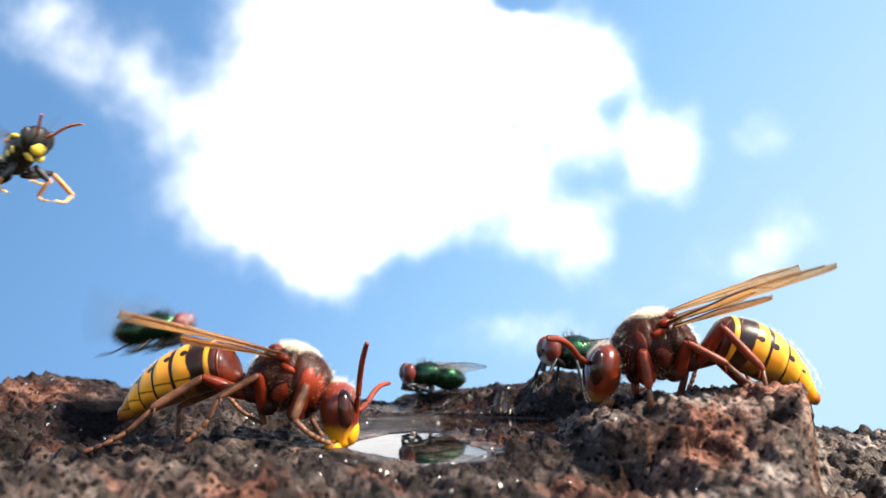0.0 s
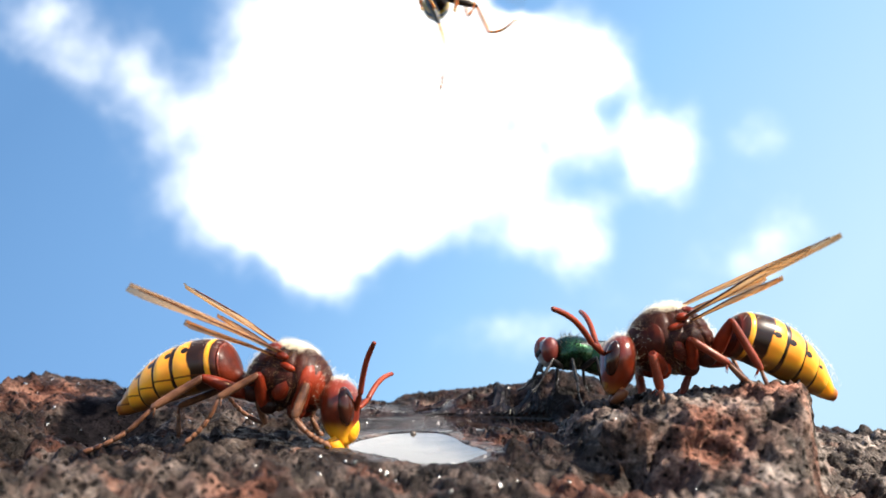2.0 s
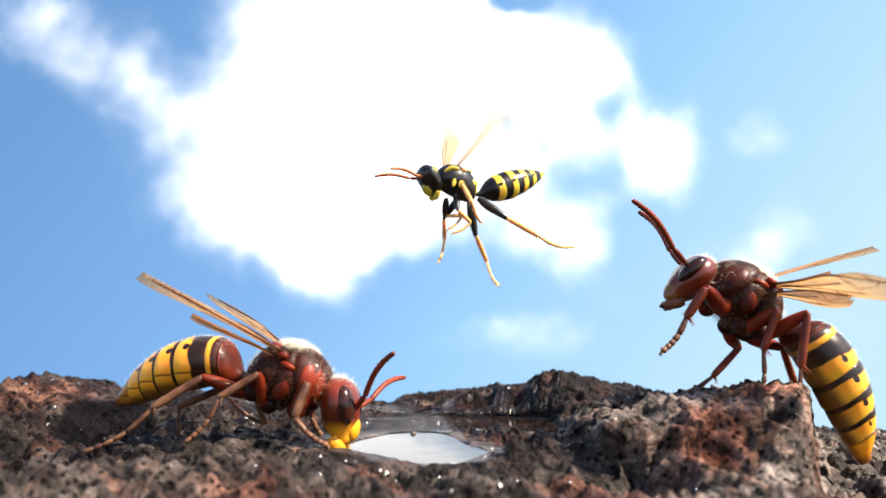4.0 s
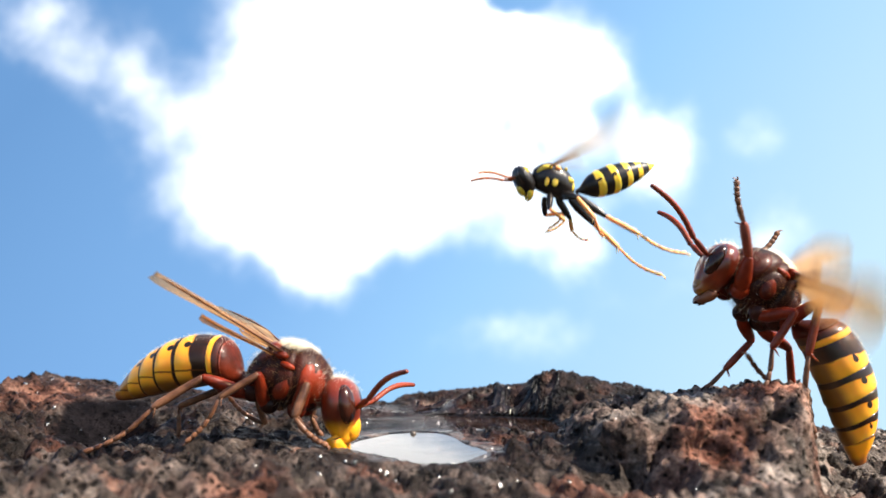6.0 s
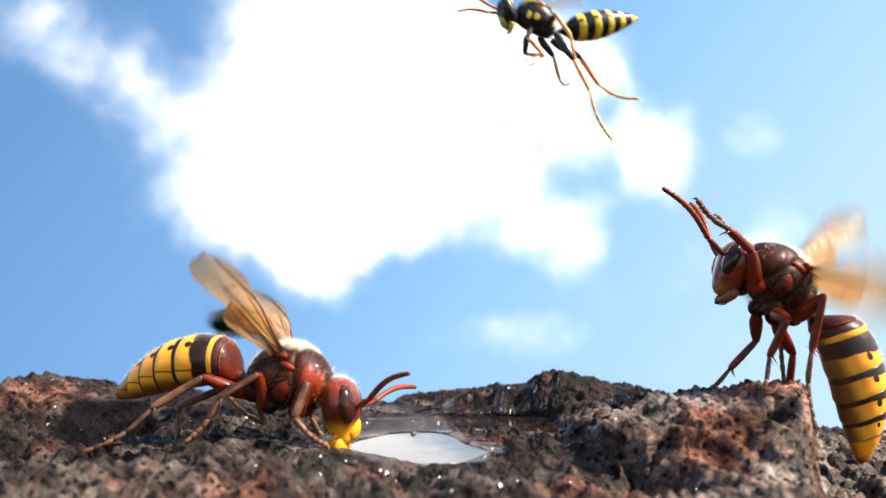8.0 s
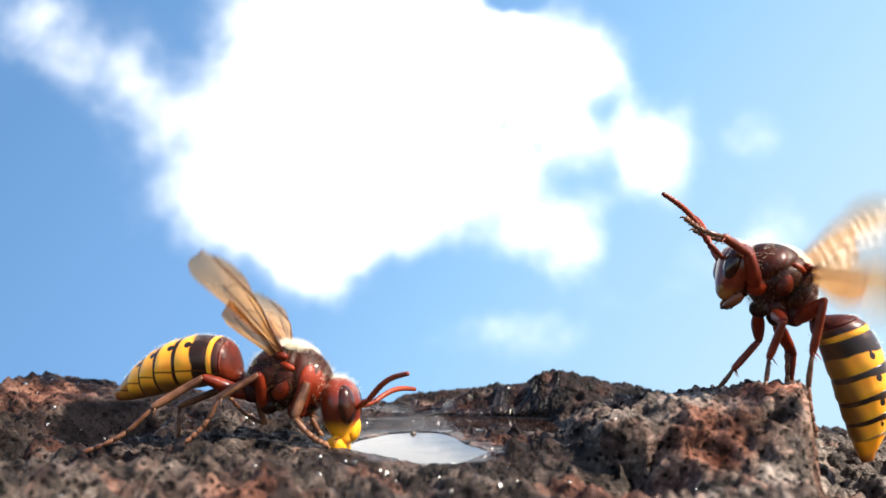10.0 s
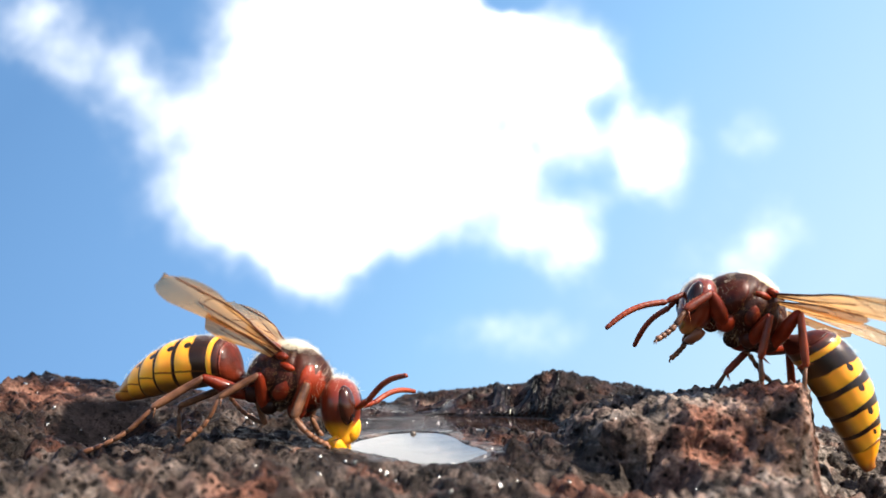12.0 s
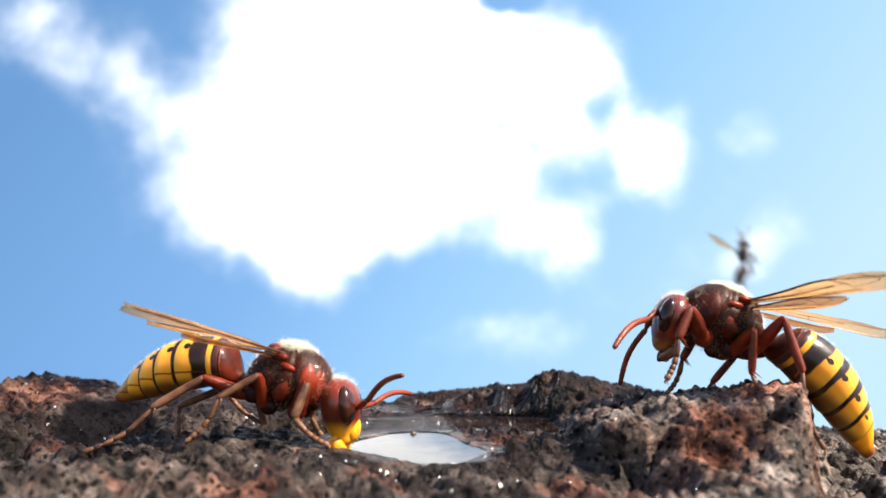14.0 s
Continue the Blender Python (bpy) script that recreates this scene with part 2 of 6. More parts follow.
GREEN = chitin("metallic_green_cuticle", (0.002, 0.008, 0.006), (0.016, 0.065, 0.024), 0.24, coat=0.4, metal=0.85)
RED_EYE = chitin("dull_red_eye", (0.07, 0.012, 0.009), (0.16, 0.03, 0.02), 0.3, coat=0.4)
GREY_FACE = chitin("silver_face", (0.10, 0.095, 0.085), (0.30, 0.29, 0.27), 0.5)
AMBER_WING = membrane("amber_wing", (0.78, 0.52, 0.25), 0.57, 16)
SMOKE_WING = membrane("smoky_wing", (0.70, 0.48, 0.24), 0.85, 12)
CLEAR_WING = membrane("clear_wing", (0.62, 0.62, 0.60), 0.78, 8)
VEIN = chitin("wing_vein", (0.05, 0.014, 0.006), (0.13, 0.04, 0.015), 0.4)
FUZZ = hair_material("golden_hair", (0.95, 0.89, 0.76))
DOWN = hair_material("short_brown_hair", (0.40, 0.24, 0.11))
OCHRE = chitin("ochre_cuticle", (0.08, 0.03, 0.006), (0.24, 0.10, 0.012), 0.4)
BRISTLE = hair_material("dark_bristle", (0.06, 0.045, 0.04))
ROCK, WATER = wet_film(rock_material()), water_material()


# ---- mesh tools ----
def part(name, bm, material, parent=None, label="", at=None):
    """Links a bmesh, in millimetres, as one mesh object; under a thing or under a part if given."""
    bmesh.ops.recalc_face_normals(bm, faces=bm.faces)
    bmesh.ops.scale(bm, vec=(MM, MM, MM), verts=bm.verts)
    me = bpy.data.meshes.new(name)
    bm.to_mesh(me)
    bm.free()
    me.shade_smooth()
    me.materials.append(material)
    ob = new(name, me)
    if parent:
        ob.parent = parent
    if at:
        ob.location = [q * MM for q in at]
    return tagged(ob, label)


def curve_through(rows, sub):
    """Catmull-Rom rows between the rows given."""
    a = np.array(rows, float)
    a = np.vstack([2 * a[0] - a[1], a, 2 * a[-1] - a[-2]])
    out = []
    for i in range(1, len(a) - 2):
        p0, p1, p2, p3 = a[i - 1:i + 3]
        for s in range(sub):
            u = s / sub
            out.append(0.5 * (2 * p1 + (p2 - p0) * u + (2 * p0 - 5 * p1 + 4 * p2 - p3) * u * u + (3 * p1 - p0 - 3 * p2 + p3) * u ** 3))
    out.append(a[-2])
    return np.array(out)


def skin(bm, rings):
    """Faces between rings of verts, with the ends closed."""
    n = len(rings[0])
    for a, b in zip(rings, rings[1:]):
        for i in range(n):
            bm.faces.new((a[i], a[(i + 1) % n], b[(i + 1) % n], b[i]))
    for r in (rings[0], rings[-1]):
        mid = bm.verts.new(sum((v.co for v in r), Vector()) / n)
        for i in range(n):
            bm.faces.new((r[i], r[(i + 1) % n], mid))


def loft(rows, n=24, sub=4, bm=None, flat=0.0):
    """A rounded body along x. rows: x, height of the axis, half width, half height."""
    bm = bm or bmesh.new()
    rings = []
    for x, zc, ry, rz in curve_through(rows, sub):
        ry, rz = max(ry, 0.02), max(rz, 0.02)
        ring = []
        for i in range(n):
            a = 2 * math.pi * i / n
            low = 1 - flat * max(0, -math.sin(a)) ** 2
            ring.append(bm.verts.new((x, ry * math.cos(a), zc + rz * math.sin(a) * low)))
        rings.append(ring)
    skin(bm, rings)
    return bm


def tube(rows, n=8, sub=4, bm=None):
    """A limb. rows: x, y, z, radius."""
    bm = bm or bmesh.new()
    pts = curve_through(rows, sub)
    rings = []
    for i, p in enumerate(pts):
        d = Vector((pts[min(i + 1, len(pts) - 1)][:3] - pts[max(i - 1, 0)][:3]).tolist()).normalized()
        side = d.cross(Vector((0, 0.15, 1))).normalized()
        up = side.cross(d)
        rings.append([bm.verts.new(Vector(p[:3].tolist()) + max(float(p[3]), 0.01) * (side * math.cos(2 * math.pi * k / n) + up * math.sin(2 * math.pi * k / n))) for k in range(n)])
    skin(bm, rings)
    return bm


def ball(cx, cy, cz, rx, ry, rz, turn=None, bm=None, u=16, v=10):
    bm = bm or bmesh.new()
    m = Matrix.Translation((cx, cy, cz)) @ (turn or Matrix.Identity(4)) @ Matrix.Diagonal((rx, ry, rz, 1))
    bmesh.ops.create_uvsphere(bm, u_segments=u, v_segments=v, radius=1, matrix=m)
    return bm


def strands(rng, roots, length, width, spread, bm=None):
    """Fine tapered hairs on roots given as (place, normal)."""
    bm = bm or bmesh.new()
    for p, nrm in roots:
        d = (nrm + Vector([float(q) for q in rng.uniform(-spread, spread, 3)])).normalized()
        s = d.orthogonal().normalized() * width
        k = d.cross(s)
        h = length * float(rng.uniform(0.5, 1.15))
        base = [bm.verts.new(p + s), bm.verts.new(p - 0.5 * s + 0.87 * k), bm.verts.new(p - 0.5 * s - 0.87 * k)]
        tip = bm.verts.new(p + d * h)
        for i in range(3):
            bm.faces.new((base[i], base[(i + 1) % 3], tip))
    return bm


def on_egg(rng, count, centre, radii, keep):
    """Roots spread over an ellipsoid, where keep(direction) holds."""
    out = []
    while len(out) < count:
        d = Vector(rng.normal(size=3).tolist()).normalized()
        if keep(d):
            p = Vector((centre[i] + d[i] * radii[i] for i in range(3)))
            out.append((p, Vector((d[i] / radii[i] for i in range(3))).normalized()))
    return out


def blade(outline_top, outline_low, length, curl=0.25, bm=None):
    """A wing membrane along x: front and rear edge as half widths at even steps, gently curled, 0.03 thick."""
    bm = bm or bmesh.new()
    n, across = 24, 8
    top = np.interp(np.linspace(0, 1, n + 1), np.linspace(0, 1, len(outline_top)), outline_top)
    low = np.interp(np.linspace(0, 1, n + 1), np.linspace(0, 1, len(outline_low)), outline_low)
    sheets = []
    for lift in (0.0, 0.03):
        g = []
        for i in range(n + 1):
            x = length * i / n
            g.append([bm.verts.new((x, low[i] + (top[i] - low[i]) * j / across,
                                    lift + curl * math.sin(math.pi * j / across) + 0.12 * math.sin(5 * i / n + j) - 0.6 * curl * (i / n) ** 2)) for j in range(across + 1)])
        sheets.append(g)
    a, b = sheets
    for i in range(n):
        for j in range(across):
            bm.faces.new((a[i][j], a[i + 1][j], a[i + 1][j + 1], a[i][j + 1]))
            bm.faces.new((b[i][j], b[i][j + 1], b[i + 1][j + 1], b[i + 1][j]))
        bm.faces.new((a[i][0], b[i][0], b[i + 1][0], a[i + 1][0]))
        bm.faces.new((a[i][across], a[i + 1][across], b[i + 1][across], b[i][across]))
    for j in range(across):
        bm.faces.new((a[n][j], b[n][j], b[n][j + 1], a[n][j + 1]))
    return bm


def wing_veins(length, top, low, curl=0.25, r=0.06):
    """The front rib, three ribs that fan out, and cross ribs that close the cells."""
    bm = bmesh.new()

    def spot(u, v):
        t = np.interp(u, np.linspace(0, 1, len(top)), top)
        b = np.interp(u, np.linspace(0, 1, len(low)), low)
        return [length * u, b + (t - b) * v, 0.015 + curl * math.sin(math.pi * v) + 0.12 * math.sin(5 * u + 8 * v) - 0.6 * curl * u * u]

    runs = [([(0, 0.9), (0.3, 0.97), (0.6, 0.98), (0.97, 0.85)], 1.8), ([(0.02, 0.6), (0.3, 0.72), (0.62, 0.76)], 1.1),
            ([(0.02, 0.4), (0.35, 0.45), (0.7, 0.36)], 0.9), ([(0.03, 0.2), (0.3, 0.16), (0.55, 0.1)], 0.9),
            ([(0.62, 0.97), (0.7, 0.7), (0.68, 0.4)], 0.7), ([(0.42, 0.75), (0.47, 0.46)], 0.7),
            ([(0.8, 0.95), (0.86, 0.7), (0.7, 0.6)], 0.7), ([(0.5, 0.43), (0.48, 0.12)], 0.7)]
    for run, w in runs:
        tube([spot(*q) + [r * w * (1 - 0.4 * q[0])] for q in run], 6, 5, bm)
    return bm


# ---- the lava rock and its puddle ----
SHORE = [(-8.9, 67.6), (-8.2, 65.4), (-6.4, 63.6), (-3.9, 61.0), (-2.0, 57.8), (0.7, 57.8), (2.4, 61.0), (3.9, 64.2), (3.6, 66.0), (1.9, 70.3), (0.6, 75.4), (-0.6, 77.0), (-2.9, 77.5), (-5.4, 76.2), (-7.8, 72.2)]
# the thin sheet of water that creeps from the puddle up to the rim
FILM = [(-9.5, 71), (-6, 76), (-2.9, 77.2), (0.6, 76.4), (2.2, 77.8), (6.5, 79.5), (9.6, 76), (11.4, 70), (12.6, 72), (13, 82), (12.2, 88), (6, 90.5), (1.5, 91.5), (-8.6, 91), (-13, 86), (-11.5, 76)]
# bare pans in the wet slope behind the water: place, half axes, turn; and small pools that mirror the sky
PANS = [(4.0, 93.2, 3.0, 1.9, 0.0), (9.4, 92.4, 1.7, 2.2, -0.4), (-1.5, 95.0, 1.5, 0.9, 0.2), (12.6, 90.2, 1.2, 2.2, -0.5), (-9.5, 95.5, 2.4, 0.9, 0.1), (5.8, 95.3, 2.2, 0.9, 0.1), (-14.5, 94.5, 2.2, 1.2, 0.0)]
POOLS = [(-5.4, 92.4, 1.4, 0.7), (-2.0, 92.6, 1.6, 0.8), (-9.2, 92.0, 1.2, 0.6)]
# hollows broken into steep faces: place, half width, half height, depth
HOLLOWS = [(13.6, 54, 0.6, 3.0, 1.9, 7.0), (11.8, 53, -1.6, 1.6, 1.2, 2.2), (19.0, 54, 2.6, 1.8, 0.8, 1.5), (34.5, 62, -1.0, 1.6, 1.3, 2.0), (-3.2, 46, -1.0, 2.6, 0.8, 1.6)]


def shore_distance(x, y, line=SHORE):
    """Distance to the shore line, positive over water (arrays)."""
    inside = np.zeros(x.shape, bool)
    best = np.full(x.shape, 1e9)
    for (ax, ay), (bx, by) in zip(line, line[1:] + line[:1]):
        t = np.clip(((x - ax) * (bx - ax) + (y - ay) * (by - ay)) / ((bx - ax) ** 2 + (by - ay) ** 2), 0, 1)
        best = np.minimum(best, np.hypot(x - ax - t * (bx - ax), y - ay - t * (by - ay)))
        cross = (ay > y) != (by > y)
        inside ^= cross & (x < (bx - ax) * (y - ay) / (by - ay + 1e-12) + ax)
    return np.where(inside, best, -best)


def step(a, b, v):
    u = np.clip((v - a) / (b - a), 0, 1)
    return u * u * (3 - 2 * u)


def field(f, x, y, z, scale):
    return np.fromiter((f(Vector((a / scale, b / scale, c / scale))) for a, b, c in zip(x.flat, y.flat, z.flat)), float, x.size).reshape(x.shape)


def rock_height(x, y):
    # front shelf, rising slowly to the back and falling off towards the viewer
    z = np.interp(y, [26, 33, 38, 44, 55, 64, 75, 90, 130], [-34, -12, -1.2, 0.3, 0.8, 1.7, 1.1, 0.6, 0.0])
    z += 0.45 * step(-5, -20, x) * step(44, 52, y)
    # rim behind the puddle
    crest = np.interp(x, [-64, -58, -53.5, -51, -47, -44, -41, -36, -25, -12, -7, -3.2, 1.2, 3.5, 7, 10, 12, 16, 20, 23.5, 27, 30, 38, 50, 70],
                      [2.2, 2.6, 3.0, 5.2, 4.6, 4.4, 3.2, 2.8, 2.3, 1.2, 1.2, 2.9, 2.2, 2.9, 3.8, 4.0, 5.2, 5.2, 4.4, 4.1, 3.0, 2.0, -0.4, -2, -5])
    line = 98 - 0.0022 * x * x - 6 * np.exp(-((x - 14) / 7) ** 2)
    start = np.where(np.abs(x) < 13, line - 6.5, line - 6.5 - np.minimum(np.abs(x) - 13, 16)) + 9 * step(-48, -53, x)
    up = step(start, line, y)
    down = step(line + 2, line + 22, y)
    z = z * (1 - up) + crest * up - 22 * down
    # low wet shelf between the puddle and the block
    k = np.exp(-((x - 6.5) / 4.6) ** 4 - ((y - 73) / 8.5) ** 4)
    z = z * (1 - k) + 0.25 * k
    # low lip where the puddle runs out beside the block
    z -= 1.0 * np.exp(-((x - 7.2) / 3.0) ** 2 - ((y - 60) / 7.0) ** 2)
    # hollow under the rim at one side
    z -= 1.4 * np.exp(-((x + 28) / 8) ** 2) * step(50, 58, y) * step(78, 70, y)
    z -= 3.6 * np.exp(-((x + 35) / 5.6) ** 4 - ((y - 76) / 8.0) ** 4)
    # block beside the puddle
    top = np.interp(x, [10, 11.8, 12.9, 20.5, 25, 31.4, 32.4], [1.8, 2.8, 3.4, 4.8, 5.5, 5.95, 5.6]) - 0.02 * (y - 66)
    end = 32.1 + 0.49 * (y - 66)
    block = step(10.0, 12.0, x) * step(end + 0.9, end - 0.4, x) * step(51.5, 57.5, y) * step(80, 70, y)
    z = z * (1 - block) + top * block
    # past the block the rock falls away towards the viewer
    low = np.interp(y, [26, 40, 50, 58, 66, 72, 80, 95], [-42, -15, -6, -3.2, -1.8, -0.6, -0.5, -0.7])
    past = step(end - 0.3, end + 1.0, x) * step(95, 84, y)
    z = z * (1 - past) + low * past
    return z


def make_rock():
    xs = np.arange(-72, 72.1, 0.23)
    ys = np.concatenate([np.arange(28, 42, 0.45), np.arange(42, 78, 0.22), np.arange(78, 104, 0.3), np.arange(104, 126.1, 0.6)])
    x, y = np.meshgrid(xs, ys)
    z = rock_height(x, y)
    d = shore_distance(x, y)
    film = step(-0.6, 0.5, shore_distance(x, y, FILM))
    calm = 1 - 0.72 * step(-2.2, 0.3, d)
    lump = field(lambda p: noise.fractal(p, 0.9, 2.1, 3), x, y, z, 8.0)
    z = z + 0.7 * lump * calm
    # break the surface up along its own normal, so that steep faces get knobs and holes too
    gy, gx = np.gradient(z, ys, xs)
    nl = np.sqrt(gx ** 2 + gy ** 2 + 1)
    n3 = np.stack([-gx / nl, -gy / nl, 1 / nl], -1)
    crumb = field(lambda p: noise.fractal(p, 0.55, 2.3, 6), x, y, z, 3.6)
    sharp = field(lambda p: noise.turbulence(p, 4, True), y, x, z, 2.6)
    # clinker: rounded grains with dark gaps between them, in two sizes
    grain = field(lambda p: noise.voronoi(p)[0][0], x + 0.9 * crumb, y - 0.7 * crumb, z, 2.3)
    bits = field(lambda p: noise.voronoi(p)[0][0], y, x + 0.4 * crumb, z, 1.05)
    pits = field(lambda p: noise.voronoi(p)[0][0], x + 0.8 * crumb, y, z, 4.2)
    mask = step(-0.1, 0.4, field(lambda p: noise.noise(p), y, z, x, 6.0))
    coarse = field(lambda p: noise.voronoi(p)[0][0], x + 0.3 * sharp, y + 0.5 * crumb, z, 2.0)
    holey = step(31, 34, x) + 0.5 * step(0.1, 0.5, field(lambda p: noise.noise(p), z, x, y, 9.0)) * step(8, 14, x)
    rim = 1 - 0.5 * step(82, 92, y)
    # the block is an even crumbly face, the rest is coarser
    even = step(8.5, 11.5, x) * step(84, 76, y)
    disp = (0.8 * crumb + 0.55 * (sharp - 0.8)) * (1 - 0.35 * even) + 1.9 * (0.42 - grain) * (1 - 0.62 * even) + 1.0 * (0.42 - bits) - 2.6 * step(0.44, 0.12, pits) * mask - 1.3 * step(0.42, 0.2, coarse) * np.clip(holey, 0, 1)
    # the broken hollow in the face of the block, and its smaller neighbours
    for cx, cy, cz, rx, rz, cut in HOLLOWS:
        disp = disp - cut * np.exp(-(((x + 0.5 * crumb - cx) / rx) ** 2 + ((z + 0.5 * sharp - cz) / rz) ** 2) ** 2 - ((y - cy) / 5.0) ** 4)
    # the smooth dark bowl below the rim
    bowl = np.exp(-((x + 36.5 + 0.4 * (y - 83)) / 6.0) ** 4 - ((y - 79) / 10.0) ** 4)
    disp = disp * (1 - 0.8 * bowl)
    # behind the water: a wet film over the stone, with bare pans standing in it and small pools
    slope = step(86, 90, y) * step(108, 100, y) * step(-30, -17, x) * step(17, 12, x)
    pan = np.zeros_like(x)
    pool = np.zeros_like(x)
    lip = np.zeros_like(x)
    for cx, cy, rx, ry, turn in PANS:
        c, q = math.cos(turn), math.sin(turn)
        r = np.sqrt((((x - cx) * c + (y - cy) * q) / rx) ** 2 + ((-(x - cx) * q + (y - cy) * c) / ry) ** 2) + 0.22 * crumb
        pan = np.maximum(pan, step(1.0, 0.78, r))
        lip = np.maximum(lip, np.exp(-((r - 1.12) / 0.16) ** 2))
    for cx, cy, rx, ry in POOLS:
        pool = np.maximum(pool, step(1.05, 0.85, np.hypot((x - cx) / rx, (y - cy) / ry) + 0.12 * crumb))
    smooth = slope * step(4.2, 2.2, z + 0.6 * lump) * step(96.5, 94, y + 0.8 * lump) * (1 - pan)
    disp = disp * calm * rim * (1 - 0.9 * smooth) * (1 - 0.75 * pan * slope) + slope * (0.26 * lip - 0.7 * pan)
    p = np.stack([x, y, z], -1) + n3 * disp[..., None]
    z = p[..., 2]
    # the shore on the near side stays low
    z = np.where((d > -12) & (y < 72) & (x < 5), np.minimum(z, 0.3 + 0.1 * np.maximum(-d, 0) + 0.25 * crumb), z)
    # the film lies level up to the rim
    z = z * (1 - film) + (0.12 + 0.01 * lump) * film
    # the basin
    z = np.where(d > -1.2, np.minimum(z, 0.4 - 0.3 * (d + 1.2)), z)
    z = np.where(d > 0, np.minimum(z, -0.05 - 0.42 * np.minimum(d, 7)), np.where(d > -2.6, np.maximum(z, 0.07), z))
    edge = np.minimum(np.minimum(x + 72, 72 - x), 126 - y)
    p[..., 2] = z - 26 * step(7, 0, edge)
    ny, nx = x.shape
    verts = p.reshape(-1, 3) * MM
    idx = np.arange(nx * ny).reshape(ny, nx)
    faces = np.stack([idx[:-1, :-1], idx[:-1, 1:], idx[1:, 1:], idx[1:, :-1]], -1).reshape(-1, 4)
    ring = np.concatenate([idx[0], idx[1:, -1], idx[-1, -2::-1], idx[-2:0:-1, 0]])
    base = verts[ring].copy()
    base[:, 2] = -40 * MM
    n0, k = len(verts), len(ring)
    skirt = [(int(ring[i]), int(n0 + i), int(n0 + (i + 1) % k), int(ring[(i + 1) % k])) for i in range(k)]
    me = bpy.data.meshes.new("lava_rock")
    me.from_pydata(np.vstack([verts, base]).tolist(), [], faces.tolist() + skirt + [tuple(range(n0, n0 + k))])
    me.shade_smooth()
    w = 0.55 * step(-4.5, -0.8, d + 1.5 * lump) * step(1.6, 0.6, z)
    hollow = bowl
    damp = np.maximum(w, np.clip(step(78, 88, y) * step(-58, -44, x) * (1.12 + 0.25 * lump) * (1 - 0.35 * slope * pan), 0, 1))
    away = 1 - step(9.5, 13, x + 1.5 * crumb) * step(-5.0, -1.5, z + lump)
    damp = np.maximum(damp, away * np.clip(0.88 + 0.35 * lump + 0.2 * crumb, 0.5, 1.0))
    damp = np.clip(np.maximum(np.maximum(np.maximum(damp, film), 1.2 * hollow), (0.26 + 0.25 * lump) * step(24, 17, x)), 0, 1)
    # patches of rust-red stone
    rust = sum(np.exp(-((x - cx) / rx) ** 2 - ((y - cy) / ry) ** 2) for cx, cy, rx, ry in ((-12, 47.5, 4.0, 2.5), (9.5, 47, 2.6, 3.0), (-46, 86, 6, 6), (19.5, 55, 3.0, 2.0), (9.0, 52, 2.5, 2.5), (26, 60, 2.5, 3)))
    stones = np.exp(-((x - 5.0) / 4.2) ** 4 - ((y - 72) / 6.0) ** 4)
    rust = rust + 0.4 * pan * slope + 0.6 * stones + 0.14 * step(9, 13, x) * step(33, 30, x) * step(82, 76, y) + 0.22 * slope * step(-0.2, 0.5, lump)
    rust = np.clip(1.6 * rust + 0.4 * crumb - 0.2, 0, 1)
    damp = damp * (1 - 0.3 * rust * (1 - np.clip(slope + stones, 0, 1)))
    # the near edge has dried
    damp = damp * (1 - 0.3 * step(60, 50, y) * step(0, -12, x))
    # where the bowl's shade is painted on, with less damp and gloss
    shaded = step(0.12, 0.5, np.exp(-((x + 36.8 + 0.35 * (y - 83)) / 5.2) ** 4 - ((y - 80) / 9.5) ** 4) + 0.18 * crumb + 0.1 * lump) * step(2.9, 2.2, z)
    damp = damp * (1 - 0.85 * shaded)
    w = np.maximum(w * (1 - hollow), 0.12 * hollow) * (1 - shaded)
    w = np.maximum(w * (1 - 0.8 * pan * slope), np.maximum(0.4 * smooth + 0.4 * slope * lip, np.maximum(pool, (0.05 + 0.95 * step(-5, 1, x)) * film)))
    for name, values in (("wet", w), ("soaked", damp), ("bowl_shade", shaded), ("rusted", rust)):
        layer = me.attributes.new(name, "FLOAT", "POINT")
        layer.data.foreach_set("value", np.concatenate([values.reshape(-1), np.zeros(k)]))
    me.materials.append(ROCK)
    ob = new("lava_rock", me)
    return tagged(ob, "dark porous red-brown lava rock with a rain-filled hollow", "rock", kind="structure")


def make_water():
    bm = bmesh.new()
    pts = [Vector((x, y, 0)) for x, y in SHORE]
    mid = sum(pts, Vector()) / len(pts)
    top = [bm.verts.new(p + (p - mid).normalized() * 1.3) for p in pts]
    bot = [bm.verts.new(v.co + Vector((0, 0, -4))) for v in top]
    bm.faces.new(top)
    bm.faces.new(bot[::-1])
    for i in range(len(top)):
        j = (i + 1) % len(top)
        bm.faces.new((top[i], bot[i], bot[j], top[j]))
    ob = part("water", bm, WATER)
    for f in ob.data.polygons:
        f.use_smooth = False
    return tagged(ob, "still clear water in the hollow of the rock, mirroring the sky", "puddle", kind="structure")


def bead_material():
    """Water beads, roughened so that the sun's glint spreads wider."""
    m, nt, b = shader("water_bead")
    b.inputs["Base Color"].default_value = (0.93, 0.96, 0.97, 1)
    b.inputs["Transmission Weight"].default_value = 1.0
    b.inputs["IOR"].default_value = 1.333
    b.inputs["Roughness"].default_value = 0.26
    b.inputs["Specular IOR Level"].default_value = 1.0
    b.inputs["Coat Weight"].default_value = 1.0
    b.inputs["Coat Roughness"].default_value = 0.26
    return m


BEAD = bead_material()


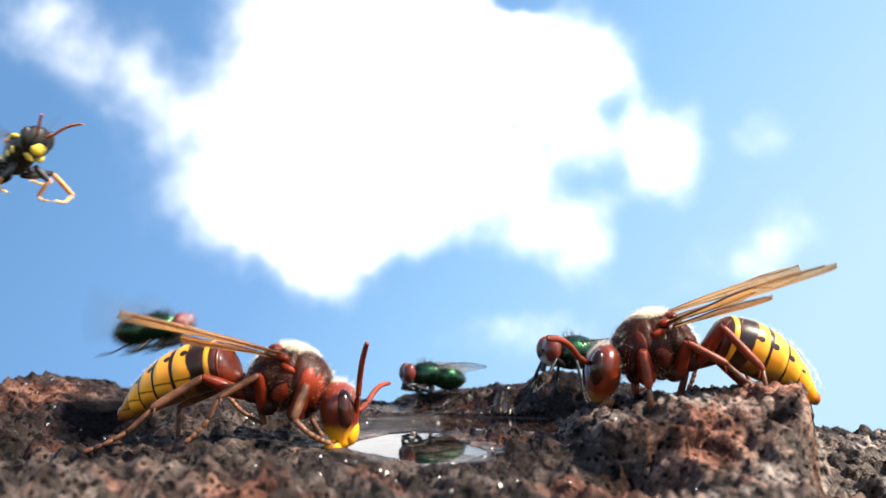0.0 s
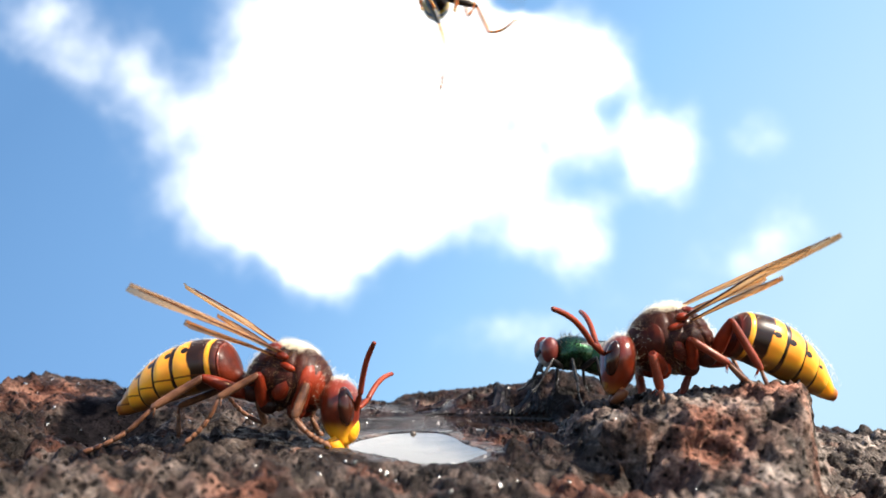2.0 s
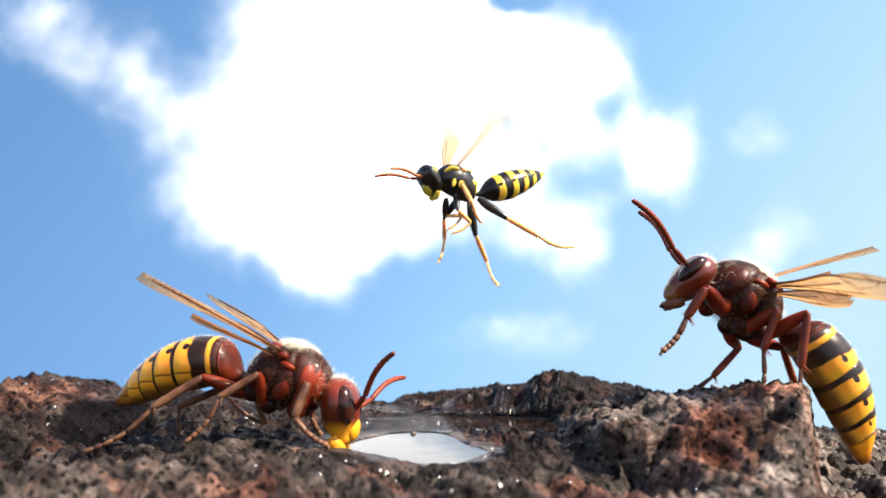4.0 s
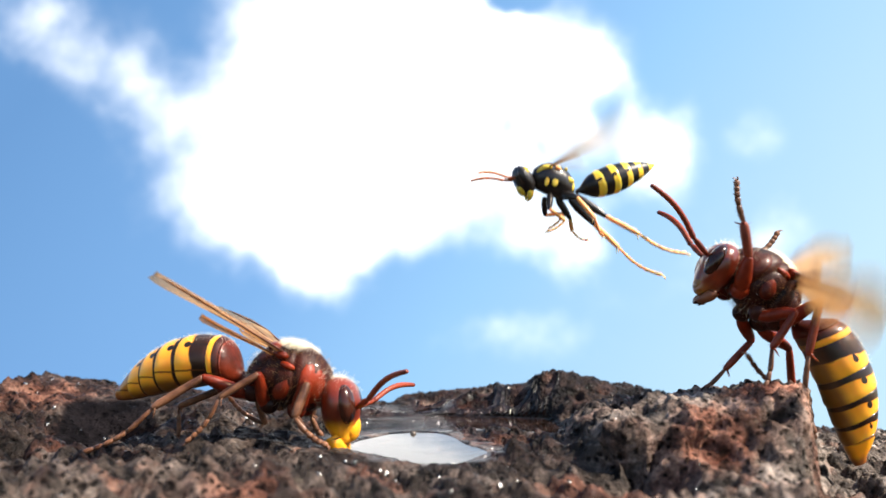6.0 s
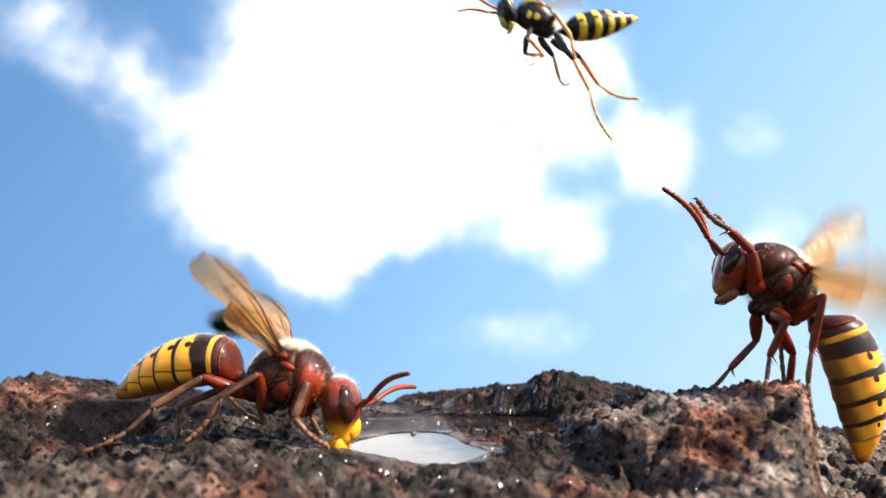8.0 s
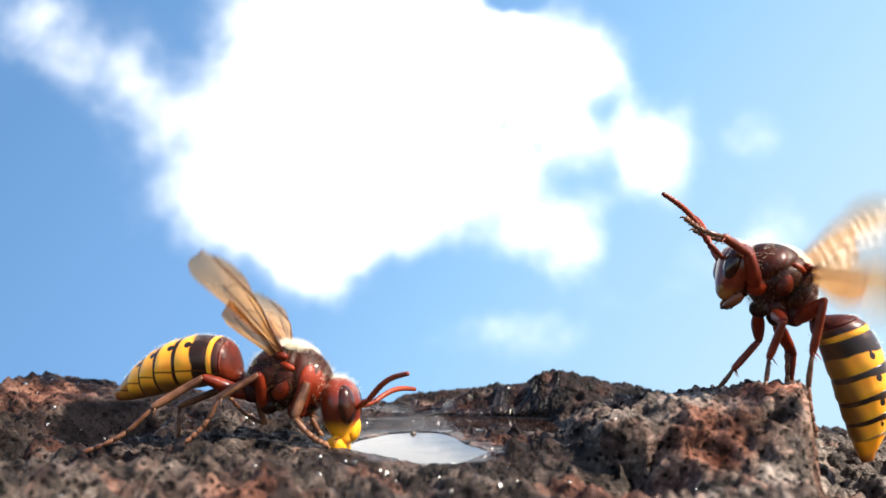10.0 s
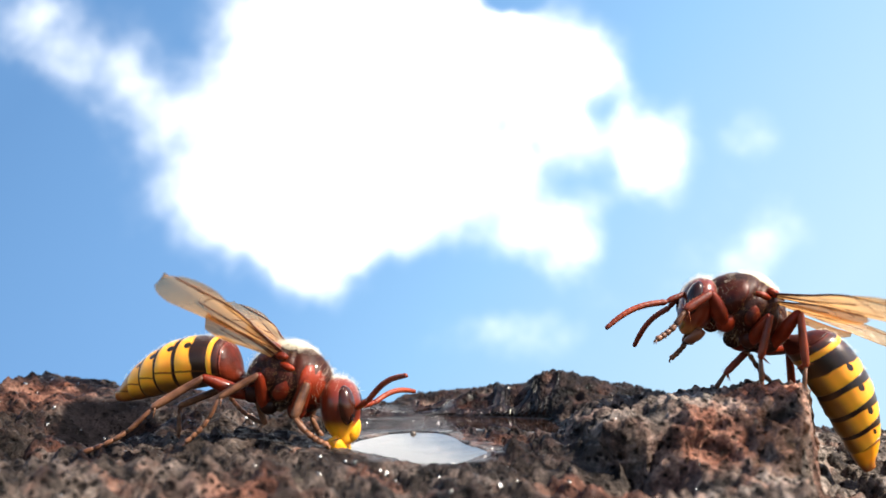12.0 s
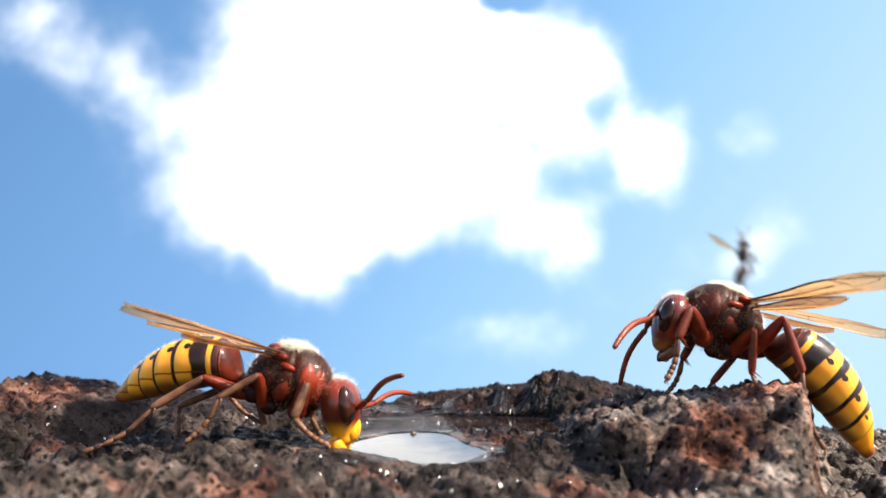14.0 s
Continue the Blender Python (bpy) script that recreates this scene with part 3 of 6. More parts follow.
def droplet(r, lean):
    """A flat bead of water on the stone, its crown tilted by lean to catch the sun."""
    turn = Vector(lean).to_track_quat("Z", "Y").to_matrix().to_4x4()
    return tagged(part("water_droplet", ball(0, 0, 0, r, r, r * 0.22, turn, u=16, v=10), BEAD), "flat water bead tilted to glint on the dark rock", "droplet", "water beads on the rock")


# ---- sky behind: a far sheet with the clouds ----
def sky_sheet():
    far = 60.0
    m, nt, b = shader("cloudy_sky")
    nt.nodes.remove(b)
    c = coords(nt)
    sep = nt.nodes.new("ShaderNodeSeparateXYZ")
    link(nt, c, sep.inputs[0])
    warp = noise_tex(nt, c, 0.22, 4, 0.6)
    w = nt.nodes.new("ShaderNodeVectorMath")
    w.operation = "MULTIPLY_ADD"
    link(nt, warp.outputs["Color"], w.inputs[0])
    w.inputs[1].default_value = (2.8, 0, 2.8)
    shift = nt.nodes.new("ShaderNodeVectorMath")
    shift.operation = "SUBTRACT"
    link(nt, c, shift.inputs[0])
    shift.inputs[1].default_value = (1.4, 0, 1.4)
    link(nt, shift.outputs[0], w.inputs[2])
    # cloud banks: bearing and height in degrees-like units (metres on the sheet), half axes, density
    total = None
    for x, z, rx, rz, dens in CLOUDS:
        v = nt.nodes.new("ShaderNodeVectorMath")
        v.operation = "SUBTRACT"
        link(nt, w.outputs[0], v.inputs[0])
        v.inputs[1].default_value = (x, 0, z)
        s = nt.nodes.new("ShaderNodeVectorMath")
        s.operation = "MULTIPLY"
        link(nt, v.outputs[0], s.inputs[0])
        s.inputs[1].default_value = (1 / rx, 0, 1 / rz)
        ln = nt.nodes.new("ShaderNodeVectorMath")
        ln.operation = "LENGTH"
        link(nt, s.outputs[0], ln.inputs[0])
        r = nt.nodes.new("ShaderNodeMapRange")
        r.interpolation_type = "SMOOTHSTEP"
        link(nt, ln.outputs["Value"], r.inputs[0])
        for i, q in enumerate((1.5, 0.25, 0.0, dens)):
            r.inputs[i + 1].default_value = q
        total = r.outputs[0] if total is None else math_node(nt, "ADD", total, r.outputs[0])
    puff = noise_tex(nt, c, 0.34, 4, 0.55)
    total = math_node(nt, "ADD", total, math_node(nt, "MULTIPLY", math_node(nt, "SUBTRACT", puff.outputs[0], 0.5), 0.8))
    cover = nt.nodes.new("ShaderNodeMapRange")
    cover.interpolation_type = "SMOOTHSTEP"
    link(nt, total, cover.inputs[0])
    cover.inputs[1].default_value, cover.inputs[2].default_value = 0.0, 1.6
    # clear air: deeper blue up and to one side, paler to the other and low down
    side = math_node(nt, "MULTIPLY_ADD", sep.outputs[0], 0.0125)
    side.node.inputs[2].default_value = 0.5
    low = math_node(nt, "MULTIPLY_ADD", sep.outputs[2], -0.010)
    low.node.inputs[2].default_value = 0.12
    air = ramp(nt, math_node(nt, "ADD", side, low, True), [(0.0, (0.15, 0.33, 0.64)), (0.4, (0.22, 0.45, 0.81)), (0.62, (0.33, 0.61, 0.95)), (1.0, (0.55, 0.79, 0.98))])
    col = mix_colour(nt, math_node(nt, "POWER", cover.outputs[0], 1.8), air, (1.9, 1.9, 1.9))
    e = nt.nodes.new("ShaderNodeEmission")
    link(nt, col, e.inputs[0])
    e.inputs[1].default_value = SKY_GLOW
    link(nt, e.outputs[0], nt.nodes["Material Output"].inputs[0])
    bm = bmesh.new()
    grid = [[bm.verts.new((x * 10000.0, 0, z * 5000.0)) for x in range(-9, 10)] for z in range(-2, 10)]
    for r0, r1 in zip(grid, grid[1:]):
        for i in range(len(r0) - 1):
            bm.faces.new((r0[i], r0[i + 1], r1[i + 1], r1[i]))
    ob = part("backdrop", bm, m)
    ob.location = (0, far, 0)
    return tagged(ob, "blue sky with bright white broken cloud", "sky", kind="structure")


SKY_GLOW = 0.417
CLOUDS = [
    (-5.2, 25.2, 11.8, 7.6, 1.3), (-9.6, 16.9, 13.3, 8.3, 1.3), (-12.7, 9.7, 9.3, 4.7, 1.2), (-9.6, 5.3, 4.4, 3.3, 1), (-3.9, 9.7, 6.1, 3.8, 0.9),
    (2.2, 20.3, 10.6, 8.5, 1), (9.3, 21.7, 6.3, 5.5, 0.75), (13.2, 23.2, 3.4, 3.5, 0.6), (5.4, 12.1, 5.7, 5.8, 0.78), (9.3, 7.4, 4.3, 3.3, 0.65),
    (11.8, 5.5, 2.4, 2.8, 0.4), (15.8, 16.4, 5.4, 4.9, 0.72), (19.0, 13.5, 3.2, 3.1, 0.65), (19.6, 17.3, 2.2, 2.7, 0.4), (12.8, 9.2, 2.9, 2.8, 0.5),
    (-16.0, 27.0, 5.0, 3.0, 0.35), (1.8, 35.4, 24.7, 6.8, 1.2)]
CLOUDS += [
    (-35.8, 28.2, 5.0, 4.8, 0.42), (-32.8, 25.5, 4.8, 4.5, 0.42), (-30.2, 23.0, 4.3, 4.0, 0.36), (-27.5, 21.0, 3.4, 3.2, 0.3), (-24.6, 19.3, 3.2, 2.9, 0.2),
    (-26.5, 24.7, 2.8, 2.5, 0.2), (-23.5, 17.5, 5.5, 8.5, 0.27), (-23.2, 25.7, 4.7, 4.0, 0.15), (26.7, 16.6, 2.5, 2.2, 0.4), (25.9, 6.2, 2.9, 2.1, 0.6),
    (28.6, 8.8, 2.9, 2.4, 0.45), (3.5, 0.2, 4.6, 2.1, 0.4), (9.4, -0.2, 4.6, 2.5, 0.5), (15.4, 2.3, 2.8, 1.8, 0.3), (21.0, 5.0, 3.4, 2.8, 0.25),
    (24.1, 12.1, 10.8, 8.7, 0.16), (-24.0, 22.2, 2.7, 3.0, 0.15)]
CLOUDS += [
    (14.1, 13.5, 1.5, 1.5, -0.12), (10.8, 23.5, 2.1, 1.7, -0.4), (8.0, 15.9, 1.3, 1.7, -0.45), (18.3, 19.8, 2.0, 2.0, -0.2), (5.7, 17.6, 1.4, 2.2, -0.95),
    (12.2, 12.2, 1.2, 1.1, -0.05), (2.2, 12.3, 1.0, 1.2, -0.6), (14.0, 18.8, 1.5, 2.1, -0.62), (6.5, 28.3, 2.7, 1.2, -1.3), (-20.8, 23.4, 3.0, 3.4, -0.16),
    (4.4, 4.1, 4.2, 1.4, -0.3), (16.1, 9.2, 2.8, 1.4, -0.2)]


# ---- insects ----
def leg_set(thing, spec):
    """Six legs: femur (the leg itself) with its shin and foot. spec: for each, lengths and thickness. Returns lists of three objects."""
    out = []
    for (lf, lt, ls), r, (mf, mt, ms) in spec:
        f = part("leg", tube([(0, 0, 0, r * 0.7), (lf * 0.3, 0, -r * 0.1, r * 1.15), (lf * 0.7, 0, 0, r), (lf, 0, 0, r * 0.6), (lf + 0.1, 0, 0, r * 0.3)]), mf, thing)
        shin = tube([(0, 0, 0, r * 0.5), (lt * 0.2, 0, 0, r * 0.62), (lt * 0.8, 0, 0, r * 0.66), (lt, 0, 0, r * 0.45), (lt + 0.08, 0, 0, r * 0.2)])
        for k in (-1, 1):
            tube([(lt * 0.96, k * r * 0.3, -r * 0.2, r * 0.14), (lt * 1.02, k * r * 0.5, -r * 0.8, r * 0.1), (lt * 1.08, k * r * 0.6, -r * 1.5, 0.01)], 5, 2, shin)
        fur = [(Vector((lt * q, r * 0.5 * math.cos(61 * q), r * 0.5 * math.sin(61 * q))), Vector((0.5, math.cos(61 * q), math.sin(61 * q))).normalized()) for q in np.linspace(0.08, 0.97, 60)]
        strands(np.random.default_rng(4), fur, r * 0.75, r * 0.035, 0.2, shin)
        t = part("tibia", shin, mt, f)
        bm = bmesh.new()
        cuts = [0, 0.42, 0.6, 0.74, 0.86, 1.0]
        for a, b in zip(cuts, cuts[1:]):
            sag = lambda q: -0.10 * ls * math.sin(q * math.pi * 0.9)
            tube([(ls * a, 0, sag(a), r * 0.30), (ls * (a * 0.3 + b * 0.7), 0, sag(a * 0.3 + b * 0.7), r * 0.45), (ls * b + 0.03, 0, sag(b), r * 0.36)], 6, 2, bm)
        for s in (-1, 1):
            tube([(ls, 0, sag(1), r * 0.16), (ls * 1.05 + 0.08, s * 0.16, sag(1) - 0.02, r * 0.12), (ls * 1.05 + 0.22, s * 0.2, sag(1) - 0.2, 0.02)], 5, 2, bm)
        rng = np.random.default_rng(3)
        roots = [(Vector((ls * q, 0, sag(q))), Vector((0.4, math.cos(9 * q * 7), math.sin(9 * q * 7))).normalized()) for q in np.linspace(0.05, 0.95, 26)]
        strands(rng, roots, r * 0.8, r * 0.05, 0.25, bm)
        s = part("tarsus", bm, ms, f)
        out.append((f, t, s, lf, lt, ls))
    return out


def antenna_mesh(length, r, bend, beads=11):
    """An elbowed antenna along x: a stalk, then beads in a soft bow."""
    rows = [(0, 0, 0, r * 0.7), (length * 0.06, 0, 0, r * 0.9), (length * 0.18, 0, 0.02, r), (length * 0.235, 0, 0, r * 0.6)]
    for i in range(beads):
        for q, w in ((0.12, 0.96), (0.55, 1.0), (0.95, 0.93)):
            u = (i + q) / beads
            rows.append((length * (0.25 + 0.75 * u), 0, bend * length * math.sin(math.pi * u), r * w * (1.0 - 0.25 * u ** 6)))
    rows.append((length * 1.01, 0, 0, r * 0.25))
    return tube(rows, 8, 2)


def head_cuticle(name, low, lo, hi):
    """Chestnut head that turns yellow towards the jaws, with fine punctures."""
    m, nt, b = shader(name)
    c = coords(nt)
    sep = nt.nodes.new("ShaderNodeSeparateXYZ")
    link(nt, c, sep.inputs[0])
    patches = noise_tex(nt, c, 290, 6, 0.6)
    fine = noise_tex(nt, c, 5000, 2)
    red = ramp(nt, patches.outputs[0], [(0.3, (0.05, 0.006, 0.002)), (0.65, (0.17, 0.020, 0.0045))])
    wavy = math_node(nt, "MULTIPLY_ADD", patches.outputs[0], 0.7 * MM)
    link(nt, sep.outputs[2], wavy.node.inputs[2])
    f = nt.nodes.new("ShaderNodeMapRange")
    f.interpolation_type = "SMOOTHSTEP"
    link(nt, wavy, f.inputs[0])
    for i, q in enumerate((hi * MM, lo * MM, 0.0, 1.0)):
        f.inputs[i + 1].default_value = q
    link(nt, mix_colour(nt, f.outputs[0], red, low), b.inputs["Base Color"])
    b.inputs["Roughness"].default_value = 0.3
    b.inputs["Specular IOR Level"].default_value = 0.35
    b.inputs["Coat Weight"].default_value = 0.25
    b.inputs["Coat Roughness"].default_value = 0.12
    b.inputs["Subsurface Weight"].default_value = 0.25
    b.inputs["Subsurface Radius"].default_value = (0.001, 0.0004, 0.0002)
    b.inputs["Subsurface Scale"].default_value = 0.6
    bump(nt, b, fine.outputs[0], 0.35, 0.00005)
    return m


INK, GOLD, AMBER = (0.020, 0.008, 0.004), (0.95, 0.43, 0.034), (0.92, 0.37, 0.026)
HORNET_RINGS = [
    # start, length, colours along it, side drop
    (1.5, 1.15, [(0.0, (0.13, 0.018, 0.006)), (0.35, (0.05, 0.014, 0.008)), (0.60, (0.030, 0.010, 0.006)), (0.70, AMBER), (1.0, GOLD)], None),
    (2.5, 3.2, [(0.0, (0.05, 0.016, 0.008)), (0.2, INK), (0.50, INK), (0.56, AMBER), (1.0, GOLD)], (2.2, 0.34)),
    (5.5, 2.2, [(0.0, INK), (0.18, INK), (0.25, AMBER), (1.0, GOLD)], (0.95, 0.33)),
    (7.5, 1.9, [(0.0, INK), (0.17, INK), (0.24, AMBER), (1.0, GOLD)], (0.85, 0.31)),
    (9.2, 1.7, [(0.0, INK), (0.17, INK), (0.25, AMBER), (1.0, GOLD)], (0.75, 0.26)),
    (10.7, 1.9, [(0.0, (0.10, 0.04, 0.01)), (0.16, AMBER), (0.6, AMBER), (1.0, (0.42, 0.15, 0.03))], None),
]


def abdomen_radius(x):
    return np.interp(x, [0, 0.5, 0.9, 1.4, 2.1, 3.0, 4.3, 5.7, 7.1, 8.5, 10, 11, 11.9, 12.6],
                     [0.5, 0.75, 1.45, 2.15, 2.55, 2.75, 2.86, 2.86, 2.75, 2.45, 1.95, 1.4, 0.75, 0.08])


def abdomen_axis(x):
    """The waist joins the abdomen low down: its axis swings up behind the joint."""
    return np.interp(x, [0, 0.5, 0.9, 1.4, 2.1, 3, 4, 5, 6, 7, 8, 9, 10, 11, 12.6], [0, 0.3, 0.82, 1.3, 1.62, 1.72, 1.74, 1.68, 1.55, 1.36, 1.1, 0.78, 0.4, -0.05, -0.95])


def ring_materials(tag, line, back, angle, tail=(0.90, 0.35, 0.013), bold=0.03):
    edge = [(0.0, INK), (0.18 + bold, INK), (0.24 + bold, AMBER), (1.0, GOLD)]
    return [banded("ring_%s_%s" % (tag, "abcdef"[i]), L, edge if 1 < i < 5 else stops, spot and (spot[0], angle, spot[1], abdomen_axis(s + spot[0])), 0.3 if i < 2 else 0.14,
                   seam=abdomen_axis(s) - 0.75, back=0.0 if i < 1 else back, line=line)
            for i, (s, L, stops, spot) in enumerate(HORNET_RINGS[:5] + [(10.7, 1.9, [(0.0, (0.10, 0.04, 0.01)), (0.16, tail), (0.6, tail), (1.0, (0.30, 0.10, 0.02))], None)])]


def grooved(bm, cuts, depth):
    """Presses seams between the plates of the thorax into it and roughens it slightly."""
    for v in bm.verts:
        p = v.co
        k = sum(math.exp(-((p.x - x0 - lean * p.z) / w) ** 2) for x0, lean, w in cuts)
        k += 0.8 * math.exp(-((p.z - 0.75 - 0.12 * p.x) / 0.16) ** 2) * (1 if p.x < 1 else 0)
        d = depth * min(k, 1.2) + 0.07 * noise.noise(p * 1.7) + 0.04 * noise.noise(p * 5)
        out = Vector((0, p.y, p.z + 0.2))
        if out.length > 0.3:
            v.co = p - out.normalized() * d


def hornet(label, shin, rings, face, girth=1.0, neck=RED, blunt=1.0):
    rng = np.random.default_rng(7)
    body = tagged(new("hornet"), label, "hornet", "drinking hornets")
    h = {"body": body}
    # thorax: dark box with chestnut plates
    shell = loft([(-3.9, -1.2, 0.7, 0.8), (-3.5, -0.75, 1.7, 1.7), (-2.4, -0.35, 2.4, 2.45), (-0.8, -0.15, 2.65, 2.85), (1.0, -0.15, 2.6, 2.85), (2.4, -0.35, 2.1, 2.4), (3.3, -0.4, 1.3, 1.6), (3.7, -0.4, 0.8, 0.9)], 56, 9, flat=0.06)
    grooved(shell, [(0.95, -0.25, 0.16), (-0.75, 0.18, 0.15), (-2.15, 0.3, 0.15)], 0.26)
    thorax = part("thorax", shell, DARK, body)
    h["thorax"] = thorax
    collar = loft([(1.2, -0.2, 2.2, 2.0), (1.45, -0.15, 2.56, 2.25), (1.85, -0.2, 2.55, 2.35), (2.5, -0.35, 2.25, 2.2), (3.2, -0.45, 1.5, 1.65), (3.6, -0.45, 0.95, 0.95)], 36, 4)
    grooved(collar, [(2.55, -0.1, 0.2)], 0.1)
    part("collar", collar, neck, thorax, "chestnut collar plate")
    for s in (-1, 1):
        part("side_plate", ball(0.15, s * 2.2, -0.9, 0.8, 0.55, 1.2, Matrix.Rotation(radians(22), 4, "Y")), RED, thorax, "chestnut side plate")
        part("side_plate", ball(-1.5, s * 2.15, -0.4, 0.62, 0.42, 0.95, Matrix.Rotation(radians(-14), 4, "Y")), DARK, thorax)
        part("side_plate", ball(-2.85, s * 1.55, -0.9, 0.62, 0.5, 0.85), RED, thorax, "chestnut side plate")
        part("side_plate", ball(0.1, s * 2.3, 0.95, 0.75, 0.35, 0.32, Matrix.Rotation(radians(10), 4, "Y")), RED, thorax, "chestnut plate under the wing")
        part("wing_base", ball(-0.65, s * 2.2, 1.7, 0.62, 0.42, 0.36), RED, thorax, "chestnut wing base")
        part("coxa", ball(1.5, s * 1.25, -2.5, 0.85, 0.8, 0.95), RED, thorax)
        part("coxa", ball(-1.0, s * 1.35, -2.75, 0.85, 0.8, 0.8), DARK, thorax)
        part("coxa", ball(-2.7, s * 1.3, -2.1, 0.95, 0.8, 0.85), DARK, thorax)
    part("scutellum", ball(-1.9, 0, 2.05, 0.8, 1.6, 0.5), RED, thorax, "chestnut hump")
    roots = on_egg(rng, 1100, (-0.2, 0, -0.15), (3.15, 2.6, 2.82), lambda d: d.z > 0.84 - 0.1 * d.x and d.x > -0.75)
    roots += on_egg(rng, 420, (-0.3, 0, -0.1), (3.0, 1.5, 2.9), lambda d: d.z > 0.8 and d.x > -0.7)
    roots += on_egg(rng, 200, (0.0, 0, -0.2), (3.2, 2.6, 2.8), lambda d: d.z < -0.6)
    roots += on_egg(rng, 450, (-2.9, 0, -0.7), (0.9, 1.9, 2.0), lambda d: d.x < 0.1 and d.z > -0.5)
    roots += on_egg(rng, 220, (2.7, 0, -0.4), (0.8, 1.8, 1.9), lambda d: abs(d.x) < 0.6)
    tagged(part("hair", strands(rng, roots, 0.75, 0.010, 0.7), FUZZ, thorax, "pale golden fuzz"), kind="stuff")
    roots = on_egg(rng, 3400, (0.0, 0, -0.2), (3.4, 2.64, 2.88), lambda d: d.z < 0.8)
    tagged(part("down", strands(rng, roots, 0.7, 0.006, 0.6), DOWN, thorax, "short brown hair"), kind="stuff")
    # head: local x looks out of the face, z to the crown; its origin is the neck
    drop = -1.9
    skull = loft([(2.75, 0.95, 0.3, 0.25), (2.6, 1.0, 1.2, 0.75), (2.0, 1.1, 2.1, 1.35), (1.0, 1.2, 2.6, 1.65), (-0.2, 1.25, 2.55, 1.65), (-1.2, 1.35, 2.1, 1.5), (-2.0, 1.5, 1.55, 1.15), (-2.6, 1.7, 1.2, 0.75), (-2.9, 1.75, 0.6, 0.4)], 28)
    for v in skull.verts:
        v.co = (v.co.z, v.co.y, v.co.x + drop)
    jaw, skin_tone, plate, big = face
    head = part("head", skull, skin_tone, body)
    h["head"] = head
    for s in (-1, 1):
        part("eye", ball(1.98, s * 1.66, drop + 0.55, 0.78, 1.08, 1.68, Matrix.Rotation(radians(-9), 4, "Y"), u=24, v=16), EYE_BROWN, head, "glossy dark brown eye")
        part("mandible", tube([(0.75, s * 1.3, drop - 2.25, 0.55 * big), (1.05, s * 1.25, drop - 2.75, 0.66 * big), (1.4, s * 0.9, drop - 3.2, 0.58 * big), (1.7, s * 0.5, drop - 3.45, 0.4 * big), (1.85, s * 0.2, drop - 3.55, 0.12)], 12), jaw, head)
        part("jaw_tip", tube([(1.6, s * 0.5, drop - 3.45, 0.36 * big), (1.8, s * 0.3, drop - 3.7, 0.26 * big), (1.95, s * 0.1, drop - 3.85, 0.06)], 8), DARK, head, "dark jaw tip")
        part("jaw_seam", ball(0.95, s * 1.3, drop - 2.4, 0.68 * big, 0.6 * big, 0.09, Matrix.Rotation(radians(-14), 4, "Y")), DARK, head, "dark seam above the jaw")
        part("palp", tube([(1.3, s * 0.5, drop - 2.6, 0.13), (1.0, s * 0.6, drop - 3.2, 0.11), (1.2, s * 0.55, drop - 3.7, 0.08), (1.45, s * 0.5, drop - 3.8, 0.04)], 6), TAN, head, "thin mouth feeler")
        part("antenna_socket", ball(2.55, s * 0.7, drop + 0.3, 0.28, 0.32, 0.32), plate, head)
    part("face_plate", ball(2.2 + 0.25 * (big - 0.8), 0, drop - 1.5, 0.68 * big, 1.25, 1.25), plate, head)
    part("brow", ball(2.4, 0, drop + 0.6, 0.35, 0.55, 0.6), RED, head)
    roots = on_egg(rng, 260, (1.1, 0, drop), (1.6, 2.5, 2.75), lambda d: d.z > 0.5 or d.x < -0.6)
    roots += on_egg(rng, 150, (0.9, 0, drop), (1.5, 1.6, 2.75), lambda d: d.z > 0.75)
    tagged(part("hair", strands(rng, roots, 0.8, 0.013, 0.6), FUZZ, head, "pale golden fuzz"), kind="stuff")
    h["antennae"] = [part("antenna", antenna_mesh(7.5, 0.26, 0.07), FEELER, head) for s in (-1, 1)]
    # abdomen along -x from the waist
    swell = lambda x: abdomen_radius(x * blunt) * (1 + (girth - 1) * float(step(0.5, 3.0, x)))
    first = loft([(-x, abdomen_axis(x), swell(x), swell(x)) for x in (-0.9, 0, 0.5, 0.9, 1.3, 1.7)], 28, 3)
    abdomen = part("abdomen", first, RUST, body, "chestnut and black waist and first ring")
    h["abdomen"] = abdomen
    for (s, L, _, _), m in zip(HORNET_RINGS, rings):
        rows = []
        for k in range(6):
            x = s + (L + 0.25) * k / 5
            r = swell(min(x, 12.6)) * (0.975 + 0.05 * (k / 5) ** 0.5) if k < 5 else swell(min(x, 12.6)) * 0.97
            rows.append((-(x - s), abdomen_axis(x), r, r))
        ring = part("abdomen_ring", loft(rows, 32, 3), m, abdomen, "", (-s, 0, 0))
        h["rings"] = h.get("rings", []) + [(ring, Vector((-s, 0, 0)))]
    roots = []
    for _ in range(600):
        x, a = float(rng.uniform(1.2, 12.2)), float(rng.uniform(0.8, math.pi - 0.8))
        out = Vector((-0.15, math.cos(a), math.sin(a))).normalized()
        r = float(swell(x))
        roots.append((Vector((-x, r * math.cos(a), float(abdomen_axis(x)) + r * math.sin(a))), out))
    tagged(part("hair", strands(rng, roots, 0.4, 0.0065, 0.5), FUZZ, abdomen, "fine short golden hair"), kind="stuff")
    # legs: front, middle, hind; near side (-y) then far side in the order of the sides list
    mats = (RED, shin, TAN)
    h["legs"] = leg_set(body, [((3.2, 3.0, 3.6), 0.62, mats), ((3.4, 3.6, 4.4), 0.52, mats), ((4.2, 4.6, 6.4), 0.54, mats)] * 2)
    top, low = [], []
